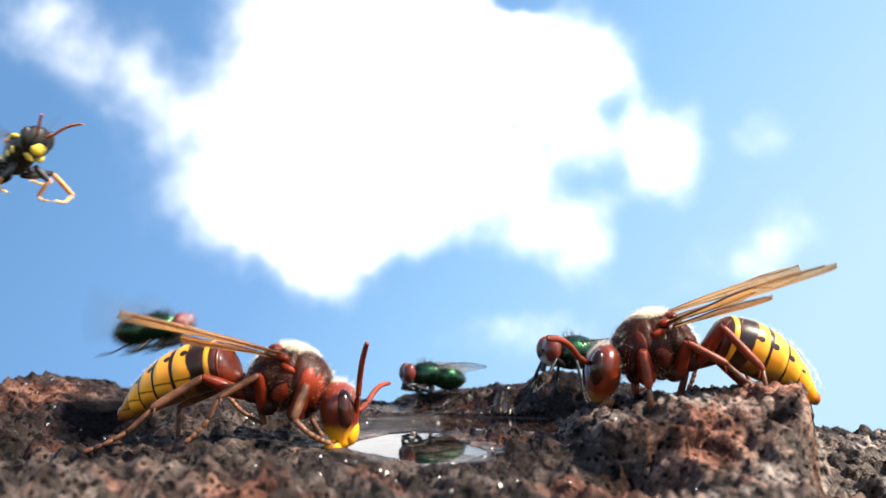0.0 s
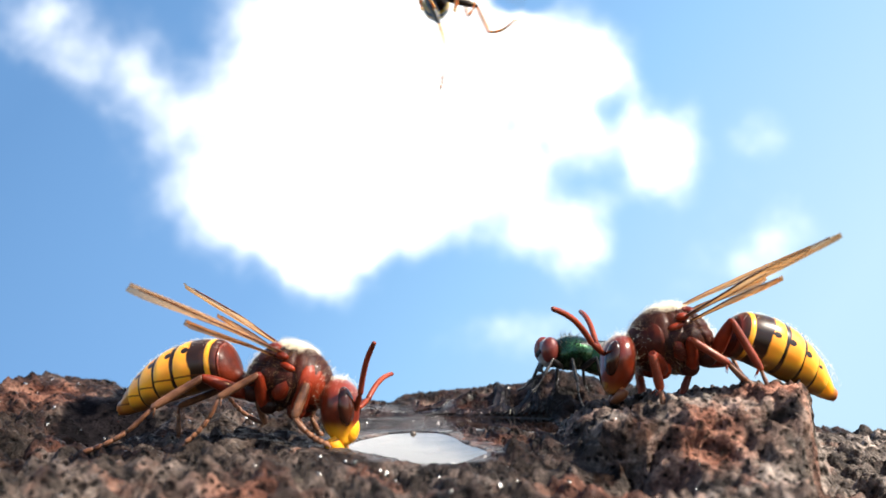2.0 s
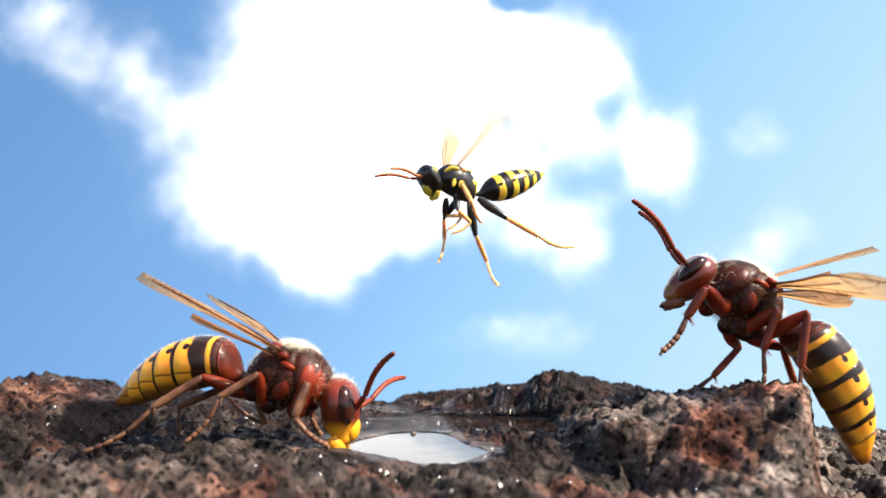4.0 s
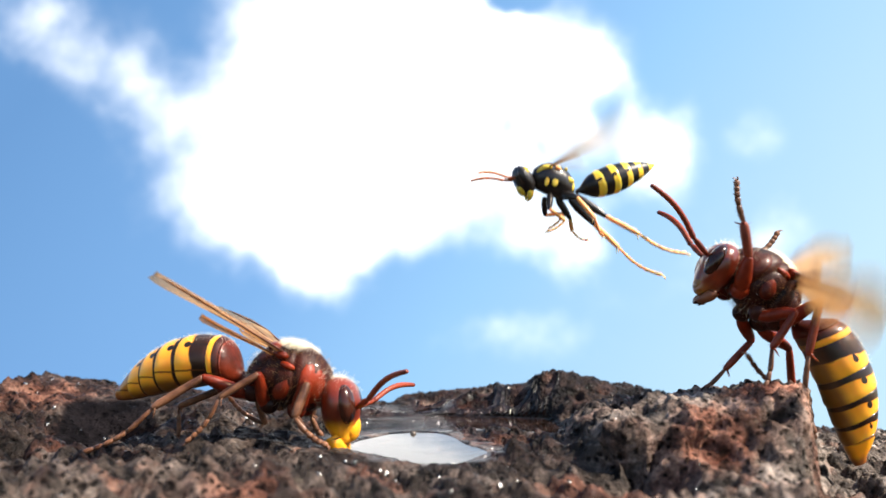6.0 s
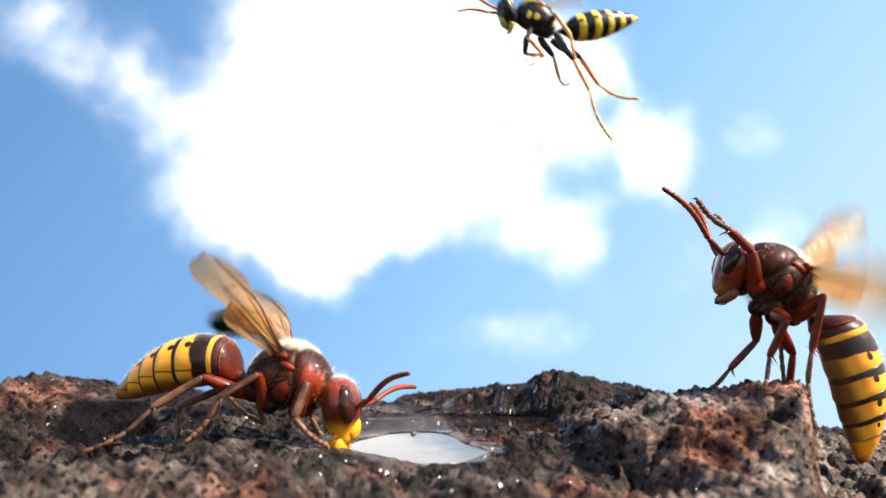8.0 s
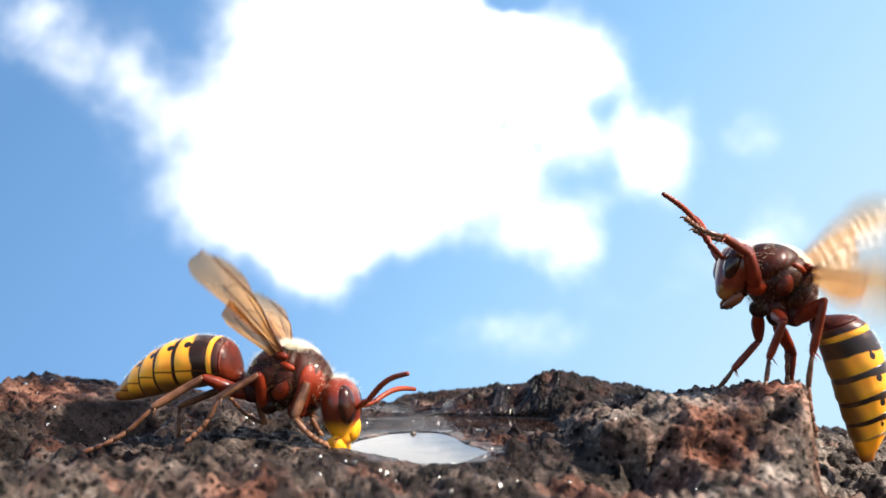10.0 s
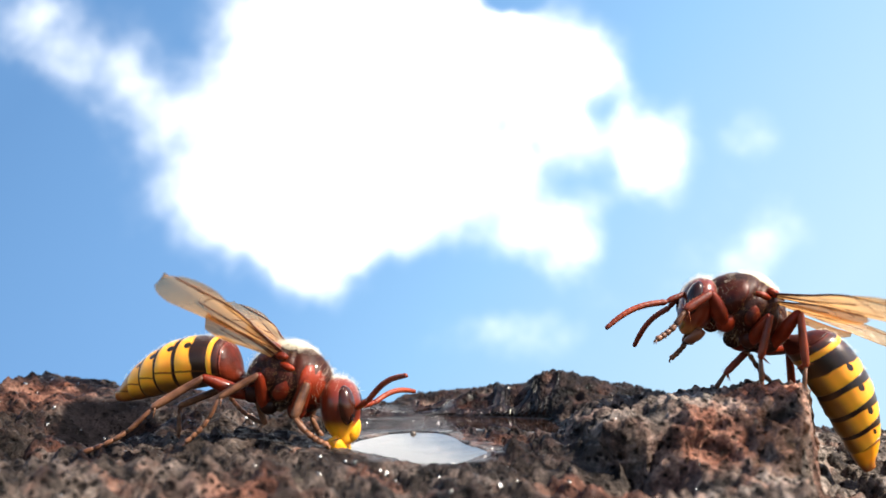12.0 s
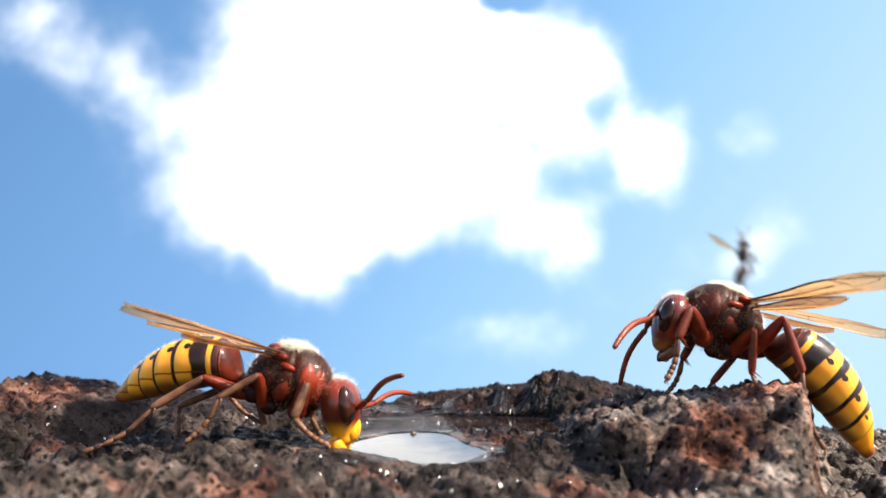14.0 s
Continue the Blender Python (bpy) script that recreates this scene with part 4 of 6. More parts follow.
    for u in np.linspace(0, 1, 25):
        half = (0.25 + 1.75 * min(u / 0.78, 1.0) ** 1.1) * (math.sqrt(max(0.0, 1 - ((u - 0.78) / 0.22) ** 2)) if u > 0.78 else 1.0)
        top.append(-0.05 - 0.9 * u + 0.95 * half)
        low.append(-0.05 - 0.9 * u - half)
    htop, hlow = [0.2, 0.4, 0.5, 0.5, 0.4, 0.1], [-0.2, -0.9, -1.6, -1.9, -1.6, -0.3]
    h["wings"] = []
    for s in (-1, 1):
        w = part("forewing", blade(top, low, 16.0), AMBER_WING, body, "amber front wing")
        tagged(part("vein_net", wing_veins(16.0, top, low), VEIN, w), kind="stuff")
        w2 = part("hindwing", blade(htop, hlow, 10.5, 0.15), AMBER_WING, body, "amber hind wing")
        tagged(part("vein_net", wing_veins(10.5, htop, hlow, 0.15, 0.045), VEIN, w2), kind="stuff")
        h["wings"].append((w, w2))
    return h


WASP_RINGS = [(0.9, 2.0), (2.6, 1.9), (4.2, 1.8), (5.7, 1.7), (7.1, 1.9)]
WASP_MATS = [banded("wasp_ring_%s" % "abcde"[i], L, [(0.0, (0.007, 0.006, 0.006)), (0.56, (0.008, 0.006, 0.006)), (0.66, (0.74, 0.52, 0.05)), (0.97, (0.75, 0.54, 0.06)), (1.0, (0.2, 0.12, 0.02))], (0.7 * L, 12, 0.34, 0.0) if i < 4 else None, 0.35)
             for i, (s, L) in enumerate(WASP_RINGS)]


def limb_way(at, to):
    x = (Vector(to) - Vector(at)).normalized()
    y = Vector((0, 0, 1)).cross(x)
    y = y.normalized() if y.length > 1e-4 else Vector((0, 1, 0))
    z = x.cross(y)
    m = Matrix((x, y, z)).transposed().to_4x4()
    m.translation = Vector(at)
    return m


def metric(m):
    m = m.copy()
    m.translation = m.translation * MM
    return m


def paper_wasp(label, group="flying wasps", LEMON=LEMON, ORANGE=ORANGE, rings=None, drawn_in=False):
    body = tagged(new("paper_wasp"), label, "wasp", group)
    w = {"body": body}
    lean = Matrix.Rotation(radians(-38), 4, "Y")
    thorax = part("thorax", loft([(-2.5, -0.5, 0.4, 0.5), (-2.1, -0.3, 1.0, 1.1), (-1.0, 0, 1.45, 1.55), (0.4, 0.1, 1.5, 1.6), (1.5, 0, 1.2, 1.3), (2.1, -0.1, 0.6, 0.7)], 20, 3), BLACK, body)
    thorax.matrix_basis = lean
    for s in (-1, 1):
        part("shoulder_stripe", tube([(0.6, s * 1.35, 0.95, 0.14), (1.3, s * 1.15, 0.75, 0.26), (1.8, s * 0.75, 0.1, 0.2)]), LEMON, thorax, "yellow shoulder stripe")
        part("side_spot", ball(-0.1, s * 1.4, -0.3, 0.36, 0.1, 0.6), LEMON, thorax, "yellow side spot")
        part("side_spot", ball(0.7, s * 1.34, -0.6, 0.25, 0.1, 0.5), LEMON, thorax, "yellow side spot")
        part("wing_base", ball(0.0, s * 1.25, 1.1, 0.35, 0.25, 0.25), ORANGE, thorax, "orange wing base")
        part("waist_spot", ball(-2.0, s * 0.75, -0.2, 0.3, 0.3, 0.55), LEMON, thorax, "yellow spot above the waist")
        part("side_spot", ball(-1.5, s * 1.18, 0.35, 0.5, 0.12, 0.3), LEMON, thorax, "yellow side spot")
    part("back_stripe", tube([(-0.9, -1.0, 1.3, 0.15), (-1.05, 0, 1.62, 0.2), (-0.9, 1.0, 1.3, 0.15)]), LEMON, thorax, "yellow bar across the back")
    head = part("head", loft([(0.0, 0, 0.6, 0.6), (0.3, 0, 1.3, 1.3), (0.9, 0, 1.6, 1.6), (1.5, -0.1, 1.2, 1.4), (1.85, -0.2, 0.5, 0.7)], 20, 3), BLACK, body)
    head.matrix_basis = metric(Matrix.Translation((1.9, 0, 1.1)) @ Matrix.Rotation(radians(10), 4, "Y"))
    for s in (-1, 1):
        part("eye", ball(1.0, s * 1.15, 0.25, 0.55, 0.55, 1.05), BLACK, head)
        part("jaw", tube([(1.0, s * 0.7, -1.3, 0.35), (1.3, s * 0.5, -1.75, 0.3), (1.5, s * 0.2, -2.0, 0.1)]), LEMON, head, "yellow jaw")
        part("temple_spot", ball(0.55, s * 1.3, 0.7, 0.26, 0.14, 0.4), LEMON, head, "yellow temple spot")
        a = part("antenna", antenna_mesh(4.5, 0.16, 0.06), ORANGE if drawn_in else RUST_FEELER, head)
        a.matrix_basis = metric(limb_way((1.6, s * 0.4, 0.5), (5.0, s * 1.9, 2.6)))
    part("face_plate", ball(1.6, 0, -0.7, 0.4, 0.8, 0.75), LEMON, head, "yellow face plate")
    ab = [(0, 0.22), (0.5, 0.34), (1.0, 0.72), (1.7, 1.2), (2.8, 1.5), (4.2, 1.58), (5.6, 1.4), (7.0, 1.05), (8.2, 0.6), (9.2, 0.05)]
    radius = lambda x: np.interp(x, [a for a, _ in ab], [b for _, b in ab])
    abdomen = part("abdomen", loft([(-x, 0.0, radius(x), radius(x) * 0.95) for x in (0, 0.5, 1.0, 1.5)], 20, 3), BLACK, body, "slim black waist")
    abdomen.matrix_basis = metric(Matrix.Translation((-2.0, 0, -1.9)))
    for (s, L), m in zip(WASP_RINGS, rings or WASP_MATS):
        rows = [(-(L + 0.2) * k / 5, 0, radius(min(s + (L + 0.2) * k / 5, 9.2)) * (1.0 + 0.04 * k / 5 if k < 5 else 0.96), 0.95 * radius(min(s + (L + 0.2) * k / 5, 9.2)) * (1.0 + 0.04 * k / 5 if k < 5 else 0.96)) for k in range(6)]
        part("abdomen_ring", loft(rows, 24, 3), m, abdomen, "", (-s, 0, 0))
    mats, hind = (BLACK, ORANGE, ORANGE), (BLACK, ORANGE, ORANGE)
    legs = leg_set(body, [((2.0, 2.0, 2.2), 0.31, mats), ((2.6, 2.7, 4.0), 0.34, mats), ((3.6, 3.7, 5.3), 0.4, hind)] * 2)
    joints = [[(1.0, 1.0, -1.3), (1.2, 1.8, -2.6), (0.5, 1.9, -3.2), (1.1, 1.7, -4.2)],
              [(-0.3, 1.2, -1.9), (-0.4, 2.2, -3.9), (-0.8, 2.6, -5.6), (-1.2, 2.8, -8.4)],
              [(-1.3, 1.1, -2.6), (-4.2, 2.0, -5.4), (-6.2, 2.4, -8.6), (-9.6, 2.6, -11.8)],
              [(1.0, 1.0, -1.3), (1.7, 1.8, -2.4), (1.3, 1.9, -3.6), (2.2, 1.7, -4.6)],
              [(-0.3, 1.2, -1.9), (0.8, 2.2, -3.5), (0.9, 2.8, -5.4), (0.4, 3.2, -7.6)],
              [(-1.3, 1.1, -2.4), (-3.7, 2.4, -2.5), (-5.7, 3.0, -4.1), (-8.9, 3.2, -4.8)]]
    if drawn_in:
        joints = [[(1.0, 1.0, -1.3), (1.4, 1.5, -2.2), (0.2, 1.5, -2.4), (-1.4, 1.4, -2.6)], [(-0.3, 1.2, -1.9), (0.0, 1.6, -2.7), (-2.0, 1.6, -2.9), (-4.6, 1.5, -3.1)],
                  [(-1.3, 1.1, -2.4), (-2.4, 1.5, -3.0), (-5.0, 1.4, -2.9), (-8.6, 1.2, -2.9)]] * 2
    hang(legs, joints)
    w["legs"] = legs
    w["wings"] = []
    top, low = [0.15, 0.35, 0.5, 0.6, 0.55, 0.15], [-0.15, -0.7, -1.2, -1.6, -1.5, -0.4]
    for s in (-1, 1):
        g = part("wing", blade(top, low, 10.0, 0.12), SMOKE_WING, body, "smoky amber wing")
        tagged(part("vein_net", wing_veins(10.0, top, low, 0.12, 0.03), VEIN, g), kind="stuff")
        w["wings"].append((g, Vector((0.2, s * 1.2, 1.35)), s))
    w["stroke"] = (48, 44, 4)
    return w


def hang(legs, joints):
    """Sets the legs, near side then far side, by the places of hip, knee, ankle and toe."""
    for i, (f, t, s, lf, lt, ls) in enumerate(legs):
        j = [Vector((x, -y if i < 3 else y, z)) for x, y, z in joints[i % len(joints)]]
        if i >= len(joints):
            j = [j[0]] + [Vector((p.x + 0.9, p.y, p.z + 0.3)) for p in j[1:]]
        a = limb_way(j[0], j[1])
        k = a @ Vector((lf, 0, 0))
        b = limb_way(k, j[2])
        e = b @ Vector((lt, 0, 0))
        c = limb_way(e, j[3])
        f.matrix_basis = metric(a)
        t.matrix_basis = metric(a.inverted() @ b)
        s.matrix_basis = metric(a.inverted() @ c)


def green_fly(label, tucked=False, group="green flies"):
    body = tagged(new("greenbottle_fly"), label, "fly", group)
    w = {"body": body}
    rng = np.random.default_rng(11)
    thorax = part("thorax", loft([(-1.9, 0.2, 1.3, 1.1), (-1.3, 0.2, 1.7, 1.5), (0, 0.15, 1.75, 1.65), (1.2, 0, 1.45, 1.4), (1.8, -0.1, 0.7, 0.8)], 20, 3), GREEN, body)
    part("abdomen", loft([(-1.4, 0, 1.4, 1.2), (-2.2, 0, 1.9, 1.6), (-3.4, -0.1, 2.0, 1.65), (-4.6, -0.2, 1.5, 1.25), (-5.5, -0.35, 0.5, 0.4)], 20, 3), GREEN, body)
    head = part("head", loft([(1.6, 0, 0.7, 0.8), (1.9, 0, 1.4, 1.3), (2.4, -0.05, 1.5, 1.35), (2.9, -0.1, 0.9, 1.0)], 20, 3), GREY_FACE, body, "silvery grey face")
    for s in (-1, 1):
        part("eye", ball(2.38, s * 0.92, 0.2, 0.8, 0.78, 1.2), RED_EYE, head, "dull red eye")
        part("antenna", tube([(2.9, s * 0.2, 0.1, 0.12), (3.15, s * 0.25, -0.2, 0.12), (3.2, s * 0.25, -0.55, 0.05)]), BLACK, head)
    part("proboscis", tube([(2.6, 0, -0.9, 0.3), (2.75, 0, -1.5, 0.25), (2.8, 0, -1.9, 0.32)]), BLACK, head)
    roots = on_egg(rng, 160, (0, 0, 0.15), (1.8, 1.75, 1.65), lambda d: d.z > 0.1) + on_egg(rng, 90, (-3.2, 0, -0.1), (2.2, 1.8, 1.45), lambda d: d.x < 0.2)
    tagged(part("bristles", strands(rng, roots, 0.75, 0.022, 0.4), BRISTLE, thorax, "black bristles"), kind="stuff")
    legs = leg_set(body, [((1.8, 1.8, 2.0), 0.24, (BLACK,) * 3), ((2.1, 2.1, 2.3), 0.24, (BLACK,) * 3), ((2.3, 2.4, 2.6), 0.24, (BLACK,) * 3)] * 2)
    hang(legs, [[(1.0, 0.8, -1.2), (1.9, 1.3, -1.7), (1.0, 1.3, -2.1), (0.2, 1.2, -2.2)], [(0, 0.9, -1.3), (0.3, 1.8, -1.7), (-1.0, 1.8, -2.1), (-2.2, 1.7, -2.2)],
                      [(-0.9, 0.8, -1.2), (-1.5, 1.6, -1.8), (-3.0, 1.6, -2.0), (-5.0, 1.6, -2.0)]] if tucked else [[(1.0, 0.8, -1.2), (1.7, 2.0, -0.9), (2.4, 2.5, -2.4), (3.2, 2.8, -3.3)], [(0, 0.9, -1.3), (-0.1, 2.6, -0.8), (-0.3, 3.5, -2.5), (-0.5, 4.0, -3.6)],
                      [(-0.9, 0.8, -1.2), (-2.2, 2.2, -0.7), (-3.0, 2.9, -2.5), (-4.0, 3.2, -3.6)]])
    w["wings"] = []
    top, low = [0.15, 0.5, 0.75, 0.85, 0.7, 0.2], [-0.2, -0.9, -1.6, -1.9, -1.5, -0.4]
    for s in (-1, 1):
        g = part("wing", blade(top, low, 7.4, 0.1), CLEAR_WING, body, "clear wing")
        tagged(part("vein_net", wing_veins(7.4, top, low, 0.1, 0.03), BLACK, g), kind="stuff")
        w["wings"].append((g, Vector((0.0, s * 1.1, 1.2)), s))
    w["stroke"] = (28, 44, 10)
    return w


def grow(ob, k):
    """Scales a part and the parts on it by their meshes."""
    if ob.data:
        ob.data.transform(Matrix.Scale(k, 4))
    for child in ob.children:
        child.location = child.location * k
        grow(child, k)


# ---- building it all ----
rock = make_rock()
make_water()
bead_rng = np.random.default_rng(5)
beads = [(-3.4, 55.7, 0.40), (-4.2, 55.9, 0.24), (-4.6, 55.7, 0.16), (3.9, 50.9, 0.28), (5.2, 52.7, 0.15), (-7.3, 56.5, 0.14), (-6.5, 56.2, 0.16), (-8.6, 52.3, 0.2), (-26.1, 62.2, 0.17), (-15.9, 64.1, 0.16), (-12.8, 51.5, 0.14),
         (0.5, 44.8, 0.12), (-48.9, 87.5, 0.25), (-48.0, 91.9, 0.2), (-45.1, 92.5, 0.2), (-42.0, 81.0, 0.2), (-41.6, 78.9, 0.18), (8.9, 53.3, 0.13), (-34.5, 90.7, 0.18), (-19.6, 74.8, 0.18), (-10.7, 68.4, 0.16), (10.5, 73, 0.2)]
beads += [(float(bead_rng.uniform(-52, 12)), float(bead_rng.uniform(46, 94)), float(bead_rng.uniform(0.06, 0.17))) for _ in range(90)]
beads += [(float(bead_rng.uniform(12, 31)), float(bead_rng.uniform(53, 66)), float(bead_rng.uniform(0.06, 0.12))) for _ in range(22)]
beads = beads[:22] + [q for q in beads[22:] if shore_distance(np.array([q[0]]), np.array([q[1]]))[0] < -0.5]
for bx, by, br in beads:
    hit, spot, nrm, _ = rock.ray_cast(Vector((bx * MM, by * MM, 0.05)), Vector((0, 0, -1)))
    # beads added for sparkle: all lean halfway between sun and camera
    lean = Vector((0.39, -0.74, 0.55)) + Vector(bead_rng.normal(0, 0.1, 3).tolist())
    droplet(br, lean).location = spot + (nrm + lean).normalized() * br * 0.2 * MM
chip = part("pebble", ball(0, 0, 0, 0.3, 0.25, 0.22, u=8, v=6), ROCK)
chip.location = (-3.0 * MM, 76 * MM, 0.08 * MM)
tagged(chip, "tiny dark stone breaking the water surface", "pebble")
backdrop = sky_sheet()
drinker = hornet("hornet with banded yellow abdomen drinking at the puddle edge", TAN, ring_materials("drinker", 0.8, 0.10, 40, (0.42, 0.16, 0.02)), (YELLOW, head_cuticle("drinker_head_cuticle", (0.78, 0.34, 0.012), -3.6, -2.2), YELLOW, 1.1), 0.82, blunt=0.935)
guard = hornet("hornet with banded yellow abdomen standing on the rock block", FEELER, ring_materials("guard", 0.0, 0.17, 17, bold=0.08), (BROWN, head_cuticle("guard_head_cuticle", (0.30, 0.12, 0.02), -4.4, -2.7), OCHRE, 0.8), 0.86, RUST, blunt=0.95)
grow(guard["abdomen"], 0.96)
guard["rings"] = [(ring, place * 0.96) for ring, place in guard["rings"]]
grow(guard["head"], 0.92)
for feeler in guard["antennae"]:
    grow(feeler, 1.07 / 0.92)
hunter = paper_wasp("slim black and yellow paper wasp hovering with dangling legs")
riser = paper_wasp("small dark wasp climbing away in the distance", LEMON=BROWN, ORANGE=DARK, rings=[DARK] * 5, drawn_in=True)
lander = paper_wasp("small yellow wasp coming in behind the rock rim", ORANGE=OCHRE, rings=[LEMON] * 5, drawn_in=True)
passer = paper_wasp("small dark wasp crossing the sky at a distance", LEMON=BROWN, ORANGE=DARK, rings=[DARK] * 5, drawn_in=True)
fly_wing = green_fly("metallic green fly taking off behind the drinking hornet", True)
fly_shore = green_fly("metallic green fly standing on the far shore of the puddle", True)
fly_guard = green_fly("metallic green red-eyed fly facing the standing hornet")
for piece in fly_guard["body"].children:
    piece.location = piece.location * 1.2
    grow(piece, 1.2)
fly_guard["wings"] = [(g, root * 1.2, s) for g, root, s in fly_guard["wings"]]
fly_low = green_fly("dark green fly dropping behind the rock", True)
fly_late = green_fly("metallic green fly hovering at the edge of the view", True)

# ---- movement ----
STEPS = [round(0.1 * i, 1) for i in range(141)]


def along(keys, t):
    """The values of a key list (seconds, values...) at t."""
    a = np.array(keys, float)
    return [float(np.interp(t, a[:, 0], a[:, i])) for i in range(1, a.shape[1])]


def turned(heading, pitch, roll=0.0):
    return Matrix.Rotation(radians(heading), 4, "Z") @ Matrix.Rotation(radians(-pitch), 4, "Y") @ Matrix.Rotation(radians(roll), 4, "X")


def reach(at, to, length, side):
    """A point at that length from at, whose x and z lie towards to; the rest of the length goes sideways along y."""
    dx, dz = to[0] - at.x, to[1] - at.z
    flat = math.hypot(dx, dz)
    k = min(1.0, length * 0.985 / max(flat, 1e-6))
    dy = math.sqrt(max(length ** 2 - (flat * k) ** 2, 0.0))
    return Vector((at.x + dx * k, at.y + side * dy, at.z + dz * k))


def wing_frame(at, tip, side, roll):
    """A wing along its span, its front edge outwards, rolled about the span."""
    x = (tip - at).normalized()
    y = Vector((at.x, at.y, 0)).normalized() * side
    y = (y - x * y.dot(x)).normalized()
    z = x.cross(y)
    m = Matrix((x, y, z)).transposed().to_4x4() @ Matrix.Rotation(radians(roll), 4, "X")
    m.translation = at
    return m


def drive_hornet(h, heading, depth, pose_keys, antenna_keys, leg_keys, wing_keys, head_yaw, swing, fanning):
    """Keys the body and each part of a hornet. The viewer's side of the animal is -y."""
    facing_right = heading == 0
    near = -1 if facing_right else 1
    rows = {}

    def key(ob, t, m):
        rows.setdefault(ob, []).append((t, metric(m)))

    for t in STEPS:
        x, z, pitch, abd, headp = along(pose_keys, t)
        body = Matrix.Translation((x, depth, z)) @ turned(heading + (-8 if facing_right else 8), pitch)
        back = body.inverted()
        key(h["body"], t, body)
        neck = body @ Vector((3.35, 0, -0.2))
        head = Matrix.Translation(neck) @ turned(heading + head_yaw, headp)
        key(h["head"], t, back @ head)
        waist = body @ Vector((-4.1 - (0.0 if facing_right else 0.65 * min(max(pitch / 40, 0.0), 1.0)), 0, -1.25))
        # bent down, the rings slide apart and the abdomen hangs longer
        slack = 0.0 if facing_right else 0.095 * min(max((pitch - 8) / 28, 0.0), 1.0)
        drawn = -0.07 * min(max((8 - pitch) / 18, 0.0), 1.0)
        tail = turned(heading + along(swing, t)[0], abd + 38 * slack)
        key(h["abdomen"], t, back @ Matrix.Translation(waist + Vector((10 * slack, 0, 0)) + tail @ Vector((12.5 * slack, 0, 0))) @ tail)
        if not facing_right:
            for ring, place in h["rings"]:
                key(ring, t, Matrix.Translation(place * (1 + slack + drawn)))
        hb = head.inverted()
        for i, ant in enumerate(h["antennae"]):
            s = near if i == 0 else -near
            root = head @ (Vector((2.75, s * 0.75, -1.7)) if facing_right else Vector((2.5, s * 0.7, -0.95)))
            ax, az = along(antenna_keys[i], t)
            key(ant, t, hb @ limb_way(root, reach(root, (ax, az), 7.5, -1 if i == 0 else 1)))
        for i, (f, shin, foot, lf, lt, ls) in enumerate(h["legs"]):
            hip_x, hip_z = ((1.5, -2.8), (-1.2, -3.1), (-3.0, -2.4))[i % 3]
            side = near if i < 3 else -near
            out = -1 if i < 3 else 1
            hip = body @ Vector((hip_x, side * 1.4, hip_z))
            kx, kz, ax, az, tx, tz = along(leg_keys[i], t)
            knee = hip + (Vector((kx, depth + out * 3.0, kz)) - hip).normalized() * lf
            ankle = knee + (Vector((ax, depth + out * 3.6, az)) - knee).normalized() * lt
            a, b = limb_way(hip, knee), limb_way(knee, ankle)
            c = limb_way(ankle, (tx, depth + out * 4.0, tz))
            key(f, t, back @ a)
            key(shin, t, a.inverted() @ b)
            key(foot, t, a.inverted() @ c)
    beats = sorted(set(STEPS) | {f / FPS for t0, t1, _ in fanning for f in range(round(t0 * FPS), round(t1 * FPS) + 1)})
    done = set()
    for t in beats:
        if frame(t) in done:
            continue
        done.add(frame(t))
        x, z, pitch, _, _ = along(pose_keys, t)
        body = Matrix.Translation((x, depth, z)) @ turned(heading + (-8 if facing_right else 8), pitch)
        back = body.inverted()
        wide = sum(amp for t0, t1, amp in fanning if t0 <= t <= t1) * (0, 1, -1)[round(t * FPS) % 3]
        for i, (w, w2) in enumerate(h["wings"]):
            s = near if i == 0 else -near
            out = -1 if i == 0 else 1
            tx, ty, tz, roll = along(wing_keys[i], t)
            roll = abs(roll) * (-out if facing_right else out)
            root = body @ Vector((-0.8, s * 2.0, 1.8))
            tip = root + (Vector((tx, ty, tz)) - root).normalized() * 16
            tip = root + (tip + Vector((0, 0, wide)) - root).normalized() * 16
            m = wing_frame(root, tip, out, roll)
            key(w, t, back @ m)
            root2 = body @ Vector((-1.5, s * 1.8, 1.4))
            tip2 = root2 + (tip - root).normalized() * 10 + Vector((0, out * 0.4, -0.35))
            key(w2, t, back @ wing_frame(root2, tip2, out, roll * 0.9))
    for ob, r in rows.items():
        walk(ob, r)


